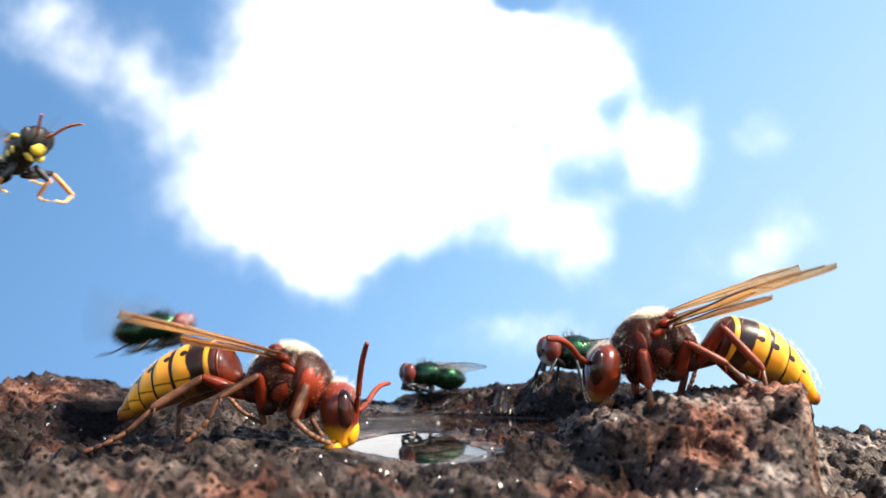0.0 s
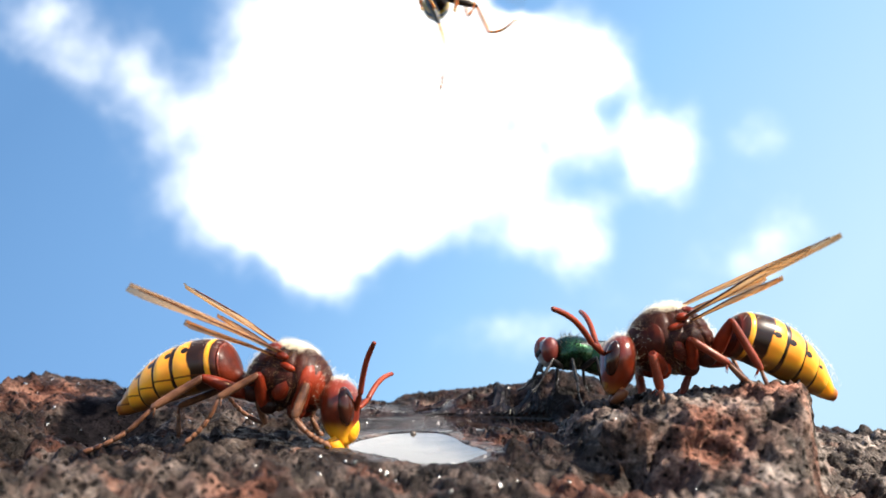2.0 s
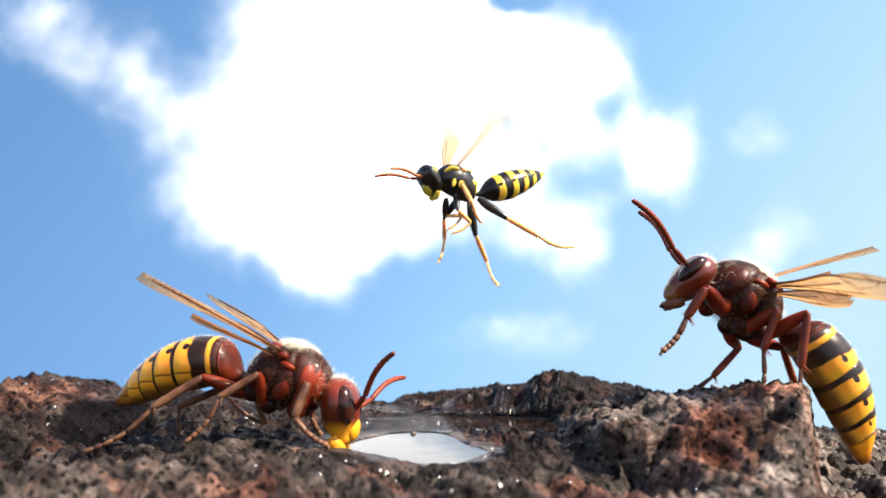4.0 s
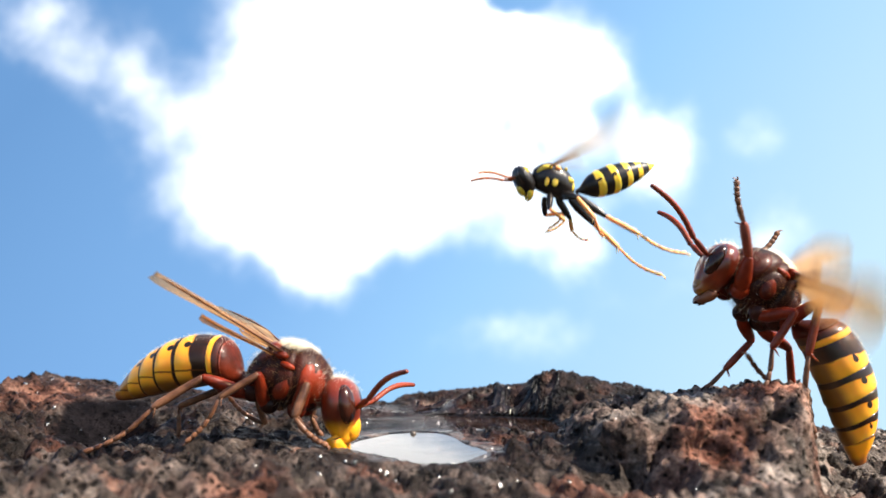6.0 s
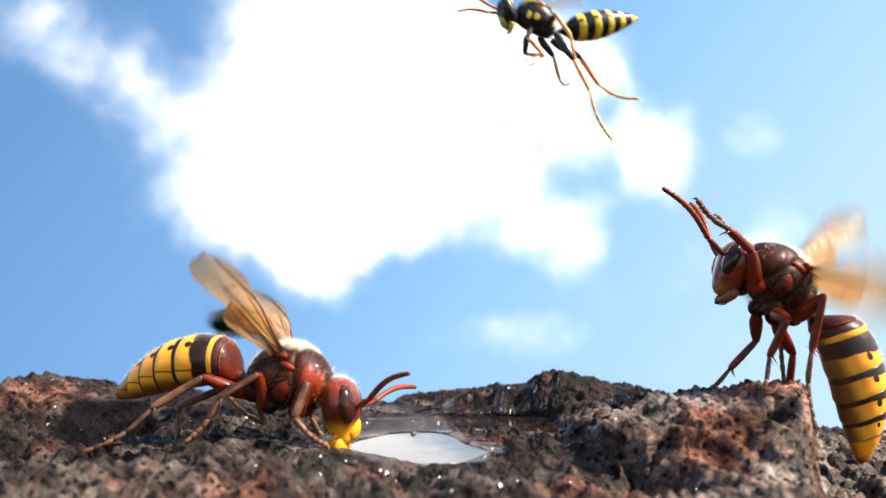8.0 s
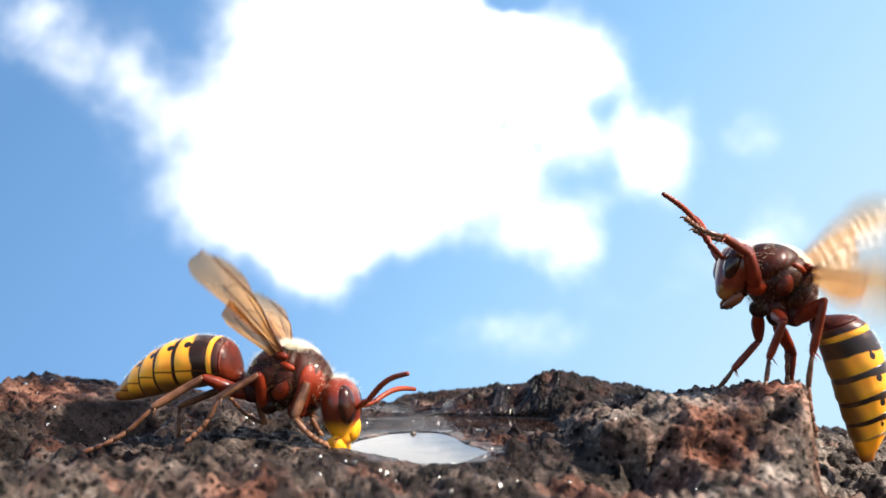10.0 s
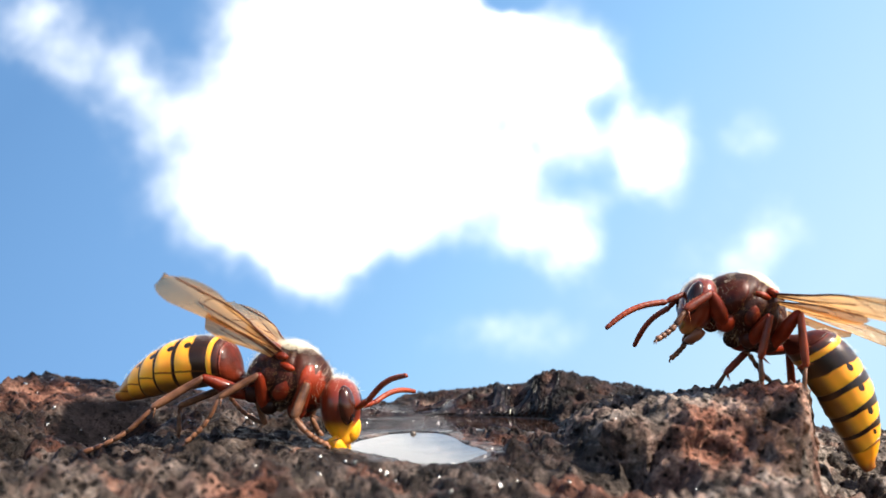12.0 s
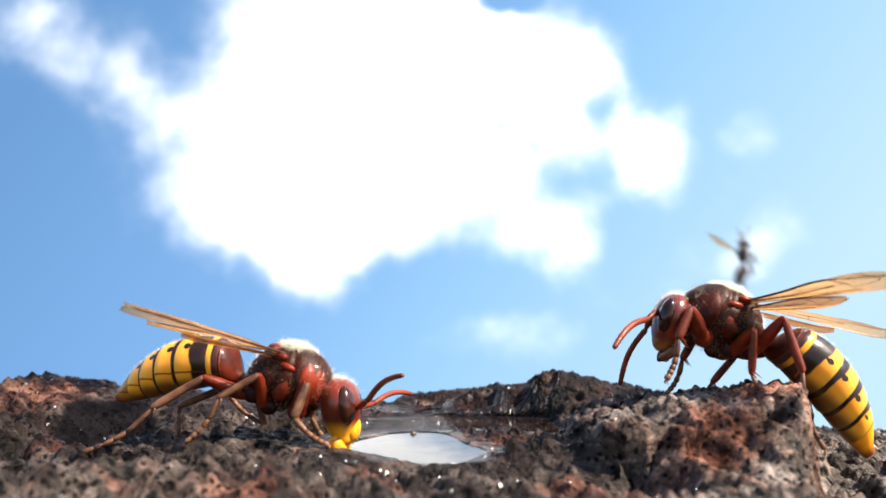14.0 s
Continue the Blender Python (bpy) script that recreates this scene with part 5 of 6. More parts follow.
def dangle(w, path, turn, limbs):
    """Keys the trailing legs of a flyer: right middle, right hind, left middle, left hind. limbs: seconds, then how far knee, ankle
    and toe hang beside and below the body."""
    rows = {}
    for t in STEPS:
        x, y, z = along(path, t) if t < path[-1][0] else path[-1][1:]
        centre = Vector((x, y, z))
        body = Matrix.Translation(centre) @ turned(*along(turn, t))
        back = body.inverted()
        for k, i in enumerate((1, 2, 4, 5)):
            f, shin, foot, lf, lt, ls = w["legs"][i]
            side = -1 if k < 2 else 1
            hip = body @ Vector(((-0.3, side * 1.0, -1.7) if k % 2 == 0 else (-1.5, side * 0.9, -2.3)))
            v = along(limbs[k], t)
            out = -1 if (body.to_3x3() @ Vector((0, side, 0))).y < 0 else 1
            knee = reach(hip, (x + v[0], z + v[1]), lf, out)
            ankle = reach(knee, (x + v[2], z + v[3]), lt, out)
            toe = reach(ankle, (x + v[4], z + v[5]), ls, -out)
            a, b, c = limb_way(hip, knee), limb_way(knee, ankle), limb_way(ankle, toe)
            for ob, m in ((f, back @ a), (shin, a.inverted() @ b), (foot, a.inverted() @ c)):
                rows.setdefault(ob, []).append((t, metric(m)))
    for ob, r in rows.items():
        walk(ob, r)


def drive_flyer(w, path, turn, flying=(), beat=()):
    """path: seconds, x, y, z. turn: seconds, heading, pitch, roll. flying: stretches in which the wings beat.
    beat: seconds, lift and sweep of the wings in the middle of their stroke."""
    rows = [(t, metric(Matrix.Translation((x, y, z)) @ turned(*along(turn, t)))) for t, x, y, z in path]
    if rows[0][0] > 0:
        rows.insert(0, (0.0, rows[0][1]))
    if rows[-1][0] < 14:
        rows.append((14.0, rows[-1][1]))
    walk(w["body"], rows)
    middle, sweep, back = w["stroke"]
    for g, root, s in w["wings"]:
        def at_angle(a, swept):
            tip = Vector((-math.sin(radians(swept)), s * math.cos(radians(swept)) * math.cos(radians(a)), math.cos(radians(swept)) * math.sin(radians(a))))
            x = tip.normalized()
            y = Vector((1, 0, 0.15))
            y = (y - x * y.dot(x)).normalized()
            m = Matrix((x, y, x.cross(y))).transposed().to_4x4()
            m.translation = root
            return metric(m)
        rest = at_angle(8, 66)
        beats = [(0.0, rest)]
        for t0, t1 in flying:
            for f in range(round(t0 * FPS), round(t1 * FPS) + 1):
                if f / FPS > beats[-1][0]:
                    if beat:
                        lift, swept = along(beat, f / FPS)
                        beats.append((f / FPS, at_angle(lift + (0, 38, -38)[f % 3], swept + (0, -6, 6)[f % 3])))
                    else:
                        beats.append((f / FPS, at_angle(middle + sweep * math.sin(2.4 * f), back + 6 * math.cos(2.4 * f))))
            beats.append((t1 + 0.1, at_angle(25, 45)))
            beats.append((t1 + 0.2, rest))
        if beats[-1][0] < 14:
            beats.append((14.0, rest))
        walk(g, [(t, m) for t, m in beats if t <= 14.0])


def deep(y, keys):
    """Rows (seconds, x, z) at one depth, as (seconds, x, y, z)."""
    return [(t, x, y, z) for t, x, z in keys]


def motions():
    # the clouds drift slowly
    walk(backdrop, [(0.0, pose(0.0, 60, 0)), (14.0, pose(-1.05, 60, 0))])

    # drinking hornet: still, only wings, feelers and abdomen stir
    body = [
    (0, -13.28, 6.23, -15, 11, -3), (0.7, -13.28, 6.23, -15, 12, -3), (1.5, -13.28, 6.33, -14, 10, -3), (3.2, -13.28, 6.43, -14, 6.5, -2), (6.5, -13.28, 6.43, -13, 2, -1),
    (14, -13.28, 6.33, -13, 3, -1)]
    feelers = []
    feelers.append([
    (0, -6.18, 9.29), (1.5, -6.03, 9.29), (2.4, -5.22, 9.39), (3.0, -4.60, 9.48), (5.3, -3.15, 7.26),
    (6.5, -2.67, 6.93), (11, -2.81, 6.88), (12.5, -2.96, 6.69), (14, -3.19, 6.78)])
    feelers.append([
    (0, -5.24, 5.25), (1.5, -5.30, 6.11), (3.0, -4.22, 6.32), (5.3, -3.03, 5.25), (6.5, -2.62, 5.10),
    (12.5, -2.72, 4.50), (14, -3.02, 4.29)])
    legs = []
    legs.append([
    (0, -11.38, 6.08, -12.05, 3.97, -11.31, 2.49), (14, -11.38, 6.08, -12.05, 3.97, -11.31, 2.49)])
    legs.append([
    (0, -15.68, 7.07, -18.33, 4.99, -21.09, 1.51), (14, -15.68, 7.07, -18.33, 4.99, -21.09, 1.51)])
    legs.append([
    (0, -20.92, 6.65, -24.08, 3.98, -28.96, 0.97), (14, -20.92, 6.65, -24.08, 3.98, -28.96, 0.97)])
    legs.append([
    (0, -11.67, 4.93, -12.15, 2.88, -11.60, 1.61), (14, -11.67, 4.93, -12.15, 2.88, -11.60, 1.61)])
    legs.append([
    (0, -17.14, 4.93, -16.93, 3.14, -17.05, 2.12), (14, -17.14, 4.93, -16.93, 3.14, -17.05, 2.12)])
    legs.append([
    (0, -20.52, 4.93, -22.57, 4.16, -24.78, 2.12), (14, -20.52, 4.93, -22.57, 4.16, -24.78, 2.12)])
    wings = []
    wings.append([
    (0, -21.38, 50.34, 11.51, 13), (0.7, -21.27, 50.53, 12.41, 13), (1.0, -21.17, 50.75, 13.27, 13), (1.5, -21.15, 50.71, 13.27, 13),
    (3.0, -20.43, 50.34, 13.36, 13), (5.3, -19.50, 50.49, 14.73, 13), (5.7, -19.12, 50.16, 14.31, 15), (6.5, -18.36, 49.47, 13.19, 12),
    (6.9, -17.55, 49.15, 12.87, 14), (7.1, -17.40, 49.39, 13.68, 30), (7.3, -16.94, 50.06, 15.47, 45), (7.4, -16.32, 50.43, 16.37, 60)] + [
    (7.5, -15.47, 50.56, 16.78, 62), (7.7, -16.53, 50.68, 16.71, 60), (7.8, -15.49, 48.99, 13.46, 50), (7.9, -15.30, 49.89, 15.72, 55),
    (8.2, -15.60, 49.70, 15.20, 50), (8.7, -15.35, 50.21, 16.30, 55), (9.2, -15.61, 49.36, 14.37, 45), (9.7, -15.25, 50.15, 16.22, 55),
    (10.3, -15.79, 49.70, 15.09, 50), (10.5, -15.37, 50.07, 16.01, 55), (10.6, -15.26, 50.40, 16.64, 55), (10.8, -15.58, 49.66, 15.08, 50),
    (11, -15.68, 49.45, 14.53, 45), (11.2, -16.28, 49.11, 13.47, 45), (11.3, -16.15, 48.65, 11.95, 35)] + [
    (11.4, -16.32, 50.54, 16.50, 60), (11.5, -16.80, 50.39, 16.09, 55), (11.6, -15.47, 48.62, 12.13, 35), (11.7, -15.72, 49.77, 15.24, 50),
    (11.8, -16.90, 49.53, 14.26, 40), (12.0, -18.06, 49.79, 14.21, 45), (12.3, -17.17, 49.29, 13.48, 45), (12.4, -18.26, 50.06, 14.69, 40),
    (12.5, -19.15, 50.39, 14.72, 36), (12.8, -19.45, 50.24, 14.13, 30), (13.0, -20.27, 50.41, 13.68, 30), (13.3, -20.68, 50.49, 13.37, 13),
    (13.6, -20.94, 50.29, 12.39, 13), (14, -21.10, 50.27, 12.01, 13)])
    wings.append([
    (0, -28.83, 70.10, 11.43, 1), (0.5, -28.70, 70.30, 11.80, 1), (0.8, -27.13, 73.12, 14.44, 1), (1.5, -26.42, 74.57, 14.76, 1), (3.0, -24.21, 78.24, 14.15, 8),
    (5.3, -23.39, 79.68, 12.82, 12), (6.9, -22.43, 80.73, 11.94, 14), (7.3, -20.32, 80.48, 15.62, -30), (7.5, -18.16, 80.28, 17.46, -40),
    (8.0, -19.16, 81.78, 14.14, -40), (11.0, -19.07, 81.97, 13.71, -40), (12.0, -21.84, 80.70, 13.17, -30), (13.0, -26.79, 75.55, 12.68, -15),
    (14, -28.40, 72.74, 11.09, 1)])
    drive_hornet(drinker, 0, 66, body, feelers, legs, wings, -4, [(0, -13), (14, -13)], [(7.2, 7.75, 2.0), (7.75, 11.9, 0.7)])

    # standing hornet: rears up when the flies leave, then settles again
    body = [
    (0, 18.46, 9.20, -10, 18, 0), (0.7, 18.46, 9.20, -10, 18, 0), (1.0, 19.63, 9.45, -10, 19, 2), (1.5, 19.98, 9.60, -9, 20, 3), (2.2, 19.89, 9.80, -7, 17, 3),
    (2.3, 20.70, 9.90, -3, 9, 5), (2.4, 21.33, 10.75, 4, 9, 9), (2.5, 22.81, 12.61, 12, 18, 22), (2.6, 23.72, 12.71, 21, 19, 28), (2.7, 25.86, 13.11, 30, 31, 38),
    (2.8, 25.87, 13.26, 33, 41, 40), (3.0, 26.48, 13.41, 36, 52, 40), (3.2, 26.68, 13.41, 37, 52, 40), (5.3, 27.00, 13.72, 40, 53, 38)]
    body += [
    (5.7, 27.63, 14.22, 44, 57, 34), (6.1, 28.92, 14.63, 48, 62, 22), (6.5, 29.78, 14.63, 50, 69, 16), (7.1, 28.69, 15.09, 47, 62, 17), (7.5, 29.18, 14.93, 47, 64, 17), (7.8, 29.60, 14.95, 47, 65, 17),
    (8.0, 30.00, 15.00, 46, 66, 17), (8.2, 30.00, 15.00, 46, 66, 16), (10.3, 30.05, 14.93, 44, 65, 10), (11.0, 29.70, 14.73, 41, 63, 4), (11.3, 28.63, 14.02, 37, 56, 6), (11.6, 27.83, 13.11, 33, 55, 9),
    (12.0, 26.94, 12.46, 31, 53, 11), (12.5, 26.63, 12.31, 30, 52, 10), (13.0, 26.00, 12.10, 27, 48, 9), (14, 24.70, 11.60, 21, 42, 9)]
    feelers = []
    feelers.append([
    (0, 8.53, 9.53), (0.7, 9.64, 10.10), (0.9, 11.86, 12.73), (1.0, 11.78, 13.60), (1.1, 10.40, 12.01),
    (1.5, 9.71, 11.44), (2.2, 9.05, 12.01), (2.3, 9.71, 14.18), (2.4, 10.60, 15.30), (2.5, 13.54, 18.62),
    (2.6, 15.33, 20.05), (2.7, 16.44, 21.03), (3.0, 18.27, 21.68), (5.3, 14.21, 20.05), (5.7, 15.24, 22.03),
    (5.9, 16.98, 22.77), (6.0, 18.36, 23.02), (6.1, 16.70, 21.78), (6.5, 16.60, 19.90), (7.0, 15.43, 20.05),
    (7.5, 17.40, 23.20), (8.0, 18.70, 23.40), (8.2, 18.70, 23.30), (10.3, 19.00, 22.50), (10.7, 17.16, 20.69), (11.0, 16.90, 13.84),
    (11.5, 16.54, 11.53), (12.0, 13.00, 10.10), (12.5, 13.31, 9.05), (13.0, 13.90, 7.73), (14, 14.08, 9.15)])
    feelers.append([
    (0, 10.55, 9.58), (0.9, 14.29, 12.19), (1.0, 15.11, 13.51), (1.1, 14.28, 11.93), (1.5, 13.73, 10.83),
    (2.2, 13.61, 12.46), (2.4, 14.50, 14.73), (2.5, 16.03, 18.35), (2.7, 18.80, 22.08), (3.0, 21.07, 22.62),
    (5.3, 17.41, 20.18), (5.7, 19.35, 22.35), (6.1, 22.27, 21.53), (6.5, 22.51, 20.94), (7.5, 24.46, 22.73),
    (10.3, 24.93, 21.26), (11.0, 25.90, 18.84), (11.5, 19.75, 10.10), (12.5, 17.81, 8.23), (14, 16.74, 5.75)])
    legs = []
    legs.append([
    (0, 17.01, 7.96, 17.17, 5.61, 17.60, 3.97), (0.8, 17.48, 7.82, 17.64, 5.38, 18.40, 3.88), (2.3, 18.20, 7.73, 18.26, 5.38, 18.78, 3.88),
    (2.4, 18.45, 8.20, 18.12, 5.38, 18.68, 3.88), (2.5, 18.96, 9.15, 18.50, 6.78, 18.69, 3.97), (2.6, 19.46, 9.62, 18.99, 7.26, 19.27, 4.35),
    (2.7, 22.69, 12.49, 20.91, 10.10, 18.51, 7.02), (3.0, 22.86, 13.07, 19.97, 10.48, 17.88, 8.30), (5.3, 23.07, 13.46, 20.49, 11.53, 18.98, 9.62),
    (5.7, 24.46, 14.42, 23.37, 17.34, 21.04, 19.80), (6.0, 26.08, 15.98, 25.75, 19.31, 25.16, 23.52), (6.1, 26.00, 16.37, 25.07, 19.40, 23.10, 22.53),
    (6.5, 26.74, 16.61, 25.42, 19.55, 22.85, 22.53)] + [
    (7.5, 26.63, 17.34, 24.66, 18.91, 22.08, 21.53), (8.2, 26.52, 17.10, 24.64, 18.57, 22.30, 20.79), (10.3, 26.27, 16.85, 24.37, 17.83, 21.26, 19.31),
    (11.0, 25.52, 16.37, 22.85, 16.46, 18.50, 16.85), (11.4, 24.50, 15.39, 21.60, 15.39, 18.18, 14.42), (11.8, 22.77, 14.42, 20.27, 12.25, 18.03, 10.10),
    (12.5, 22.02, 13.84, 19.74, 10.82, 17.27, 8.67), (14, 20.92, 12.73, 19.74, 9.62, 18.49, 6.41)])
    legs.append([
    (0, 20.80, 9.63, 23.77, 7.53, 26.28, 6.00), (2.3, 21.03, 9.54, 24.01, 7.53, 26.42, 5.91), (2.5, 25.51, 9.63, 25.90, 7.77, 26.28, 5.91),
    (3.0, 27.16, 11.51, 26.44, 8.32, 26.27, 5.68), (6.5, 28.69, 11.75, 27.58, 8.60, 26.41, 5.82), (11, 28.58, 11.51, 27.58, 8.60, 26.41, 5.82),
    (12.5, 26.49, 10.33, 26.13, 7.77, 26.31, 5.73), (14, 25.66, 9.63, 25.90, 7.77, 26.31, 5.73)])
    legs.append([
    (0, 23.92, 10.80, 26.13, 7.77, 26.90, 6.28), (2.2, 24.49, 10.95, 26.36, 7.53, 27.08, 6.14), (2.5, 27.03, 11.75, 27.82, 8.70, 28.50, 6.28),
    (2.7, 29.36, 11.04, 29.68, 8.23, 28.87, 6.28), (3.0, 29.74, 10.95, 29.80, 7.77, 30.57, 3.16), (6.5, 30.94, 12.22, 30.66, 8.00, 30.89, 0.65),
    (11, 31.06, 11.75, 30.71, 7.30, 30.89, 0.65), (12.5, 29.38, 11.27, 30.22, 6.84, 31.13, 0.79), (14, 29.15, 11.51, 30.08, 6.84, 31.46, 0.88)])
    legs.append([
    (0, 17.56, 6.98, 18.01, 4.41, 17.71, 3.14), (2.3, 18.61, 6.98, 18.63, 4.41, 17.97, 3.14), (2.5, 20.78, 9.58, 21.38, 11.67, 18.86, 15.36),
    (2.6, 21.89, 11.15, 21.50, 14.83, 20.56, 18.57), (2.8, 23.77, 12.19, 21.99, 13.78, 22.57, 15.36), (3.0, 24.31, 12.46, 21.93, 12.30, 20.92, 10.36),
    (5.7, 28.38, 14.83, 29.06, 18.03, 32.37, 20.18), (6.5, 30.02, 15.90, 31.22, 18.57, 32.48, 20.29), (8.2, 29.51, 16.43, 28.58, 19.11, 27.02, 20.18),
    (11, 28.50, 17.50, 27.20, 18.03, 25.80, 18.89), (11.5, 25.69, 13.78, 23.23, 11.67, 21.83, 9.58), (12.5, 25.18, 11.67, 23.95, 10.10, 21.92, 7.50),
    (14, 23.53, 10.10, 22.56, 8.02, 21.27, 5.44)])
    legs.append([
    (0, 21.99, 6.73, 22.19, 4.93, 22.32, 4.31), (2.4, 22.52, 6.98, 22.45, 4.93, 22.32, 4.31), (2.6, 25.09, 9.58, 24.09, 6.98, 22.96, 4.67),
    (3.0, 26.52, 8.80, 25.49, 6.73, 21.40, 4.72), (6.5, 28.93, 9.68, 26.16, 6.47, 23.64, 4.82), (11, 29.46, 9.84, 27.49, 6.98, 25.32, 5.03),
    (12.5, 27.82, 8.54, 26.43, 6.73, 24.69, 5.03), (14, 27.02, 8.28, 25.90, 6.47, 24.53, 4.93)])
    legs.append([
    (0, 24.37, 7.50, 27.19, 6.06, 28.96, 4.93), (2.4, 25.42, 7.50, 27.97, 6.06, 29.48, 4.93), (3.0, 32.28, 8.54, 32.43, 6.47, 32.08, 4.93),
    (14, 32.28, 8.54, 32.43, 6.47, 32.08, 4.93)])
    wings = []
    wings.append([
    (0, 26.30, 50.20, 14.70, 8), (0.6, 26.23, 50.21, 14.86, 8), (0.8, 27.47, 50.86, 15.55, 10), (1.0, 28.02, 50.76, 15.82, 12),
    (1.5, 27.27, 50.42, 16.68, 10), (2.2, 26.51, 50.02, 16.63, 2), (2.4, 27.76, 49.61, 16.65, 2), (2.5, 29.03, 49.27, 17.45, 16),
    (2.6, 29.39, 48.97, 16.87, 18), (2.7, 30.85, 48.55, 14.55, 20), (2.8, 31.47, 48.68, 14.19, 22), (3.0, 32.00, 48.66, 14.00, 24),
    (5.3, 27.50, 48.46, 12.61, 28), (5.5, 28.35, 48.42, 12.86, 25), (5.7, 28.28, 48.55, 12.39, 30), (5.9, 28.57, 48.86, 11.21, 72),
    (6.1, 30.32, 48.50, 12.68, 72), (6.5, 31.38, 48.94, 10.66, 72), (7.1, 30.78, 48.73, 11.95, 72), (7.3, 31.08, 48.49, 13.05, 72),
    (7.5, 31.81, 48.43, 13.42, 72), (7.8, 30.11, 48.93, 11.21, 72), (8.0, 29.98, 48.48, 13.43, 72), (8.2, 31.09, 48.55, 12.69, 72)] + [
    (10.3, 29.99, 48.40, 14.17, 72), (10.6, 29.06, 49.06, 11.22, 72), (10.9, 31.80, 48.42, 13.42, 72), (11.0, 31.47, 48.60, 12.32, 72),
    (11.2, 30.05, 48.88, 10.84, 72), (11.5, 30.22, 48.40, 12.31, 72), (11.8, 31.92, 49.02, 10.40, 25), (12.0, 31.90, 48.95, 11.40, 22), (12.5, 31.49, 48.89, 13.40, 20),
    (13.0, 31.95, 48.90, 14.10, 20), (14, 30.90, 48.92, 14.10, 20)])
    wings.append([
    (0, 33.50, 70.47, 16.56, 20), (0.6, 33.53, 70.42, 16.50, 20), (1.0, 34.68, 66.77, 17.15, 28), (1.5, 34.81, 68.79, 18.01, 28),
    (2.1, 34.58, 70.49, 18.20, -20), (2.2, 32.08, 74.94, 19.88, -45), (2.3, 31.57, 74.90, 21.75, -50), (2.4, 32.89, 74.99, 21.94, -50),
    (2.5, 35.42, 74.55, 22.98, -50), (2.6, 36.54, 73.95, 23.34, -50), (2.7, 40.34, 73.75, 21.45, -25), (2.8, 41.08, 73.68, 20.18, -18),
    (3.0, 43.21, 70.81, 18.24, 10), (5.3, 40.77, 77.67, 18.55, -40), (5.5, 41.72, 76.59, 19.20, -40), (5.7, 39.01, 79.33, 20.95, -50),
    (5.9, 40.16, 79.23, 20.44, 72), (6.1, 43.87, 76.24, 18.86, 72), (6.5, 45.01, 74.83, 20.33, 72), (7.1, 42.11, 78.44, 19.12, 72),
    (7.4, 44.52, 74.12, 20.93, -55), (7.5, 45.62, 72.33, 19.82, 72)] + [
    (8.0, 42.51, 76.56, 22.49, 72), (8.2, 44.80, 73.64, 20.86, 72), (10.3, 43.91, 72.78, 23.59, 72), (10.6, 42.49, 73.07, 25.38, 72),
    (11.0, 44.50, 71.97, 22.87, 72), (11.2, 41.05, 74.66, 25.12, 72), (11.4, 39.41, 76.05, 24.80, -60), (11.5, 43.25, 71.88, 21.73, 72),
    (11.8, 43.97, 71.74, 12.00, -30), (12.0, 43.50, 71.00, 9.80, -25), (12.5, 43.60, 70.50, 10.60, -20), (14, 43.00, 70.00, 10.40, -20)])
    drive_hornet(guard, 180, 66, body, feelers, legs, wings, -4, [(0, 2), (2.3, 2), (2.8, -8), (14, -8)], [(5.8, 6.2, 5.0), (6.8, 11.3, 5.0)])

    # the paper wasp
    path = deep(74, [
    (0, -43.20, 28.60), (0.1, -41.50, 28.80), (0.2, -39.95, 29.00), (0.3, -37.92, 29.00), (0.4, -35.91, 29.41),
    (0.5, -33.46, 30.30), (0.6, -31.35, 31.14), (0.7, -30.84, 32.69), (0.8, -27.74, 35.34), (0.9, -24.08, 37.76),
    (1.0, -22.03, 39.72), (1.1, -20.04, 41.93), (1.2, -18.05, 44.90), (1.3, -15.43, 47.39), (1.5, -9.80, 49.53),
    (1.7, -6.21, 49.15), (1.9, -2.33, 48.02), (2.0, -0.54, 48.15), (2.1, 0.95, 46.14), (2.2, 2.02, 43.78),
    (2.3, 2.83, 41.19), (2.4, 3.59, 38.74), (2.5, 4.22, 35.70)])
    path += deep(74, [
    (2.6, 3.97, 34.37), (2.7, 3.84, 31.79), (2.8, 3.83, 29.71), (2.9, 3.71, 28.88), (3.0, 3.12, 27.46),
    (3.1, 2.20, 26.99), (3.2, 1.04, 25.87), (3.8, 0.92, 24.99), (4.6, 3.83, 29.71), (5.3, 7.07, 32.9),
    (5.5, 9.45, 31.9), (5.7, 11.6, 29.7), (5.8, 11.93, 28.23), (5.9, 11.21, 26.99), (6.0, 11.08, 25.57),
    (6.1, 10.60, 24.87), (6.2, 9.28, 24.75), (6.3, 8.12, 24.29), (6.4, 6.97, 24.40), (6.5, 5.82, 24.52),
    (6.6, 4.85, 25.69), (6.7, 3.82, 28.40), (6.8, 3.50, 29.80), (6.9, 3.05, 31.20), (7.0, 3.10, 34.40),
    (7.1, 3.60, 36.60)])
    path += deep(74, [
    (7.2, 4.36, 40.45), (7.3, 5.32, 42.30), (7.4, 5.57, 43.53), (7.5, 6.17, 44.40), (7.6, 7.18, 44.65),
    (7.7, 8.37, 44.65), (7.8, 8.36, 44.03), (7.9, 8.66, 43.97), (8.0, 9.59, 42.92), (8.1, 11.11, 41.68),
    (8.2, 12.25, 39.47), (8.6, 13.26, 36.91), (9.0, 11.57, 41.19), (9.5, 7.16, 72.04), (14, 7.16, 72.04)])
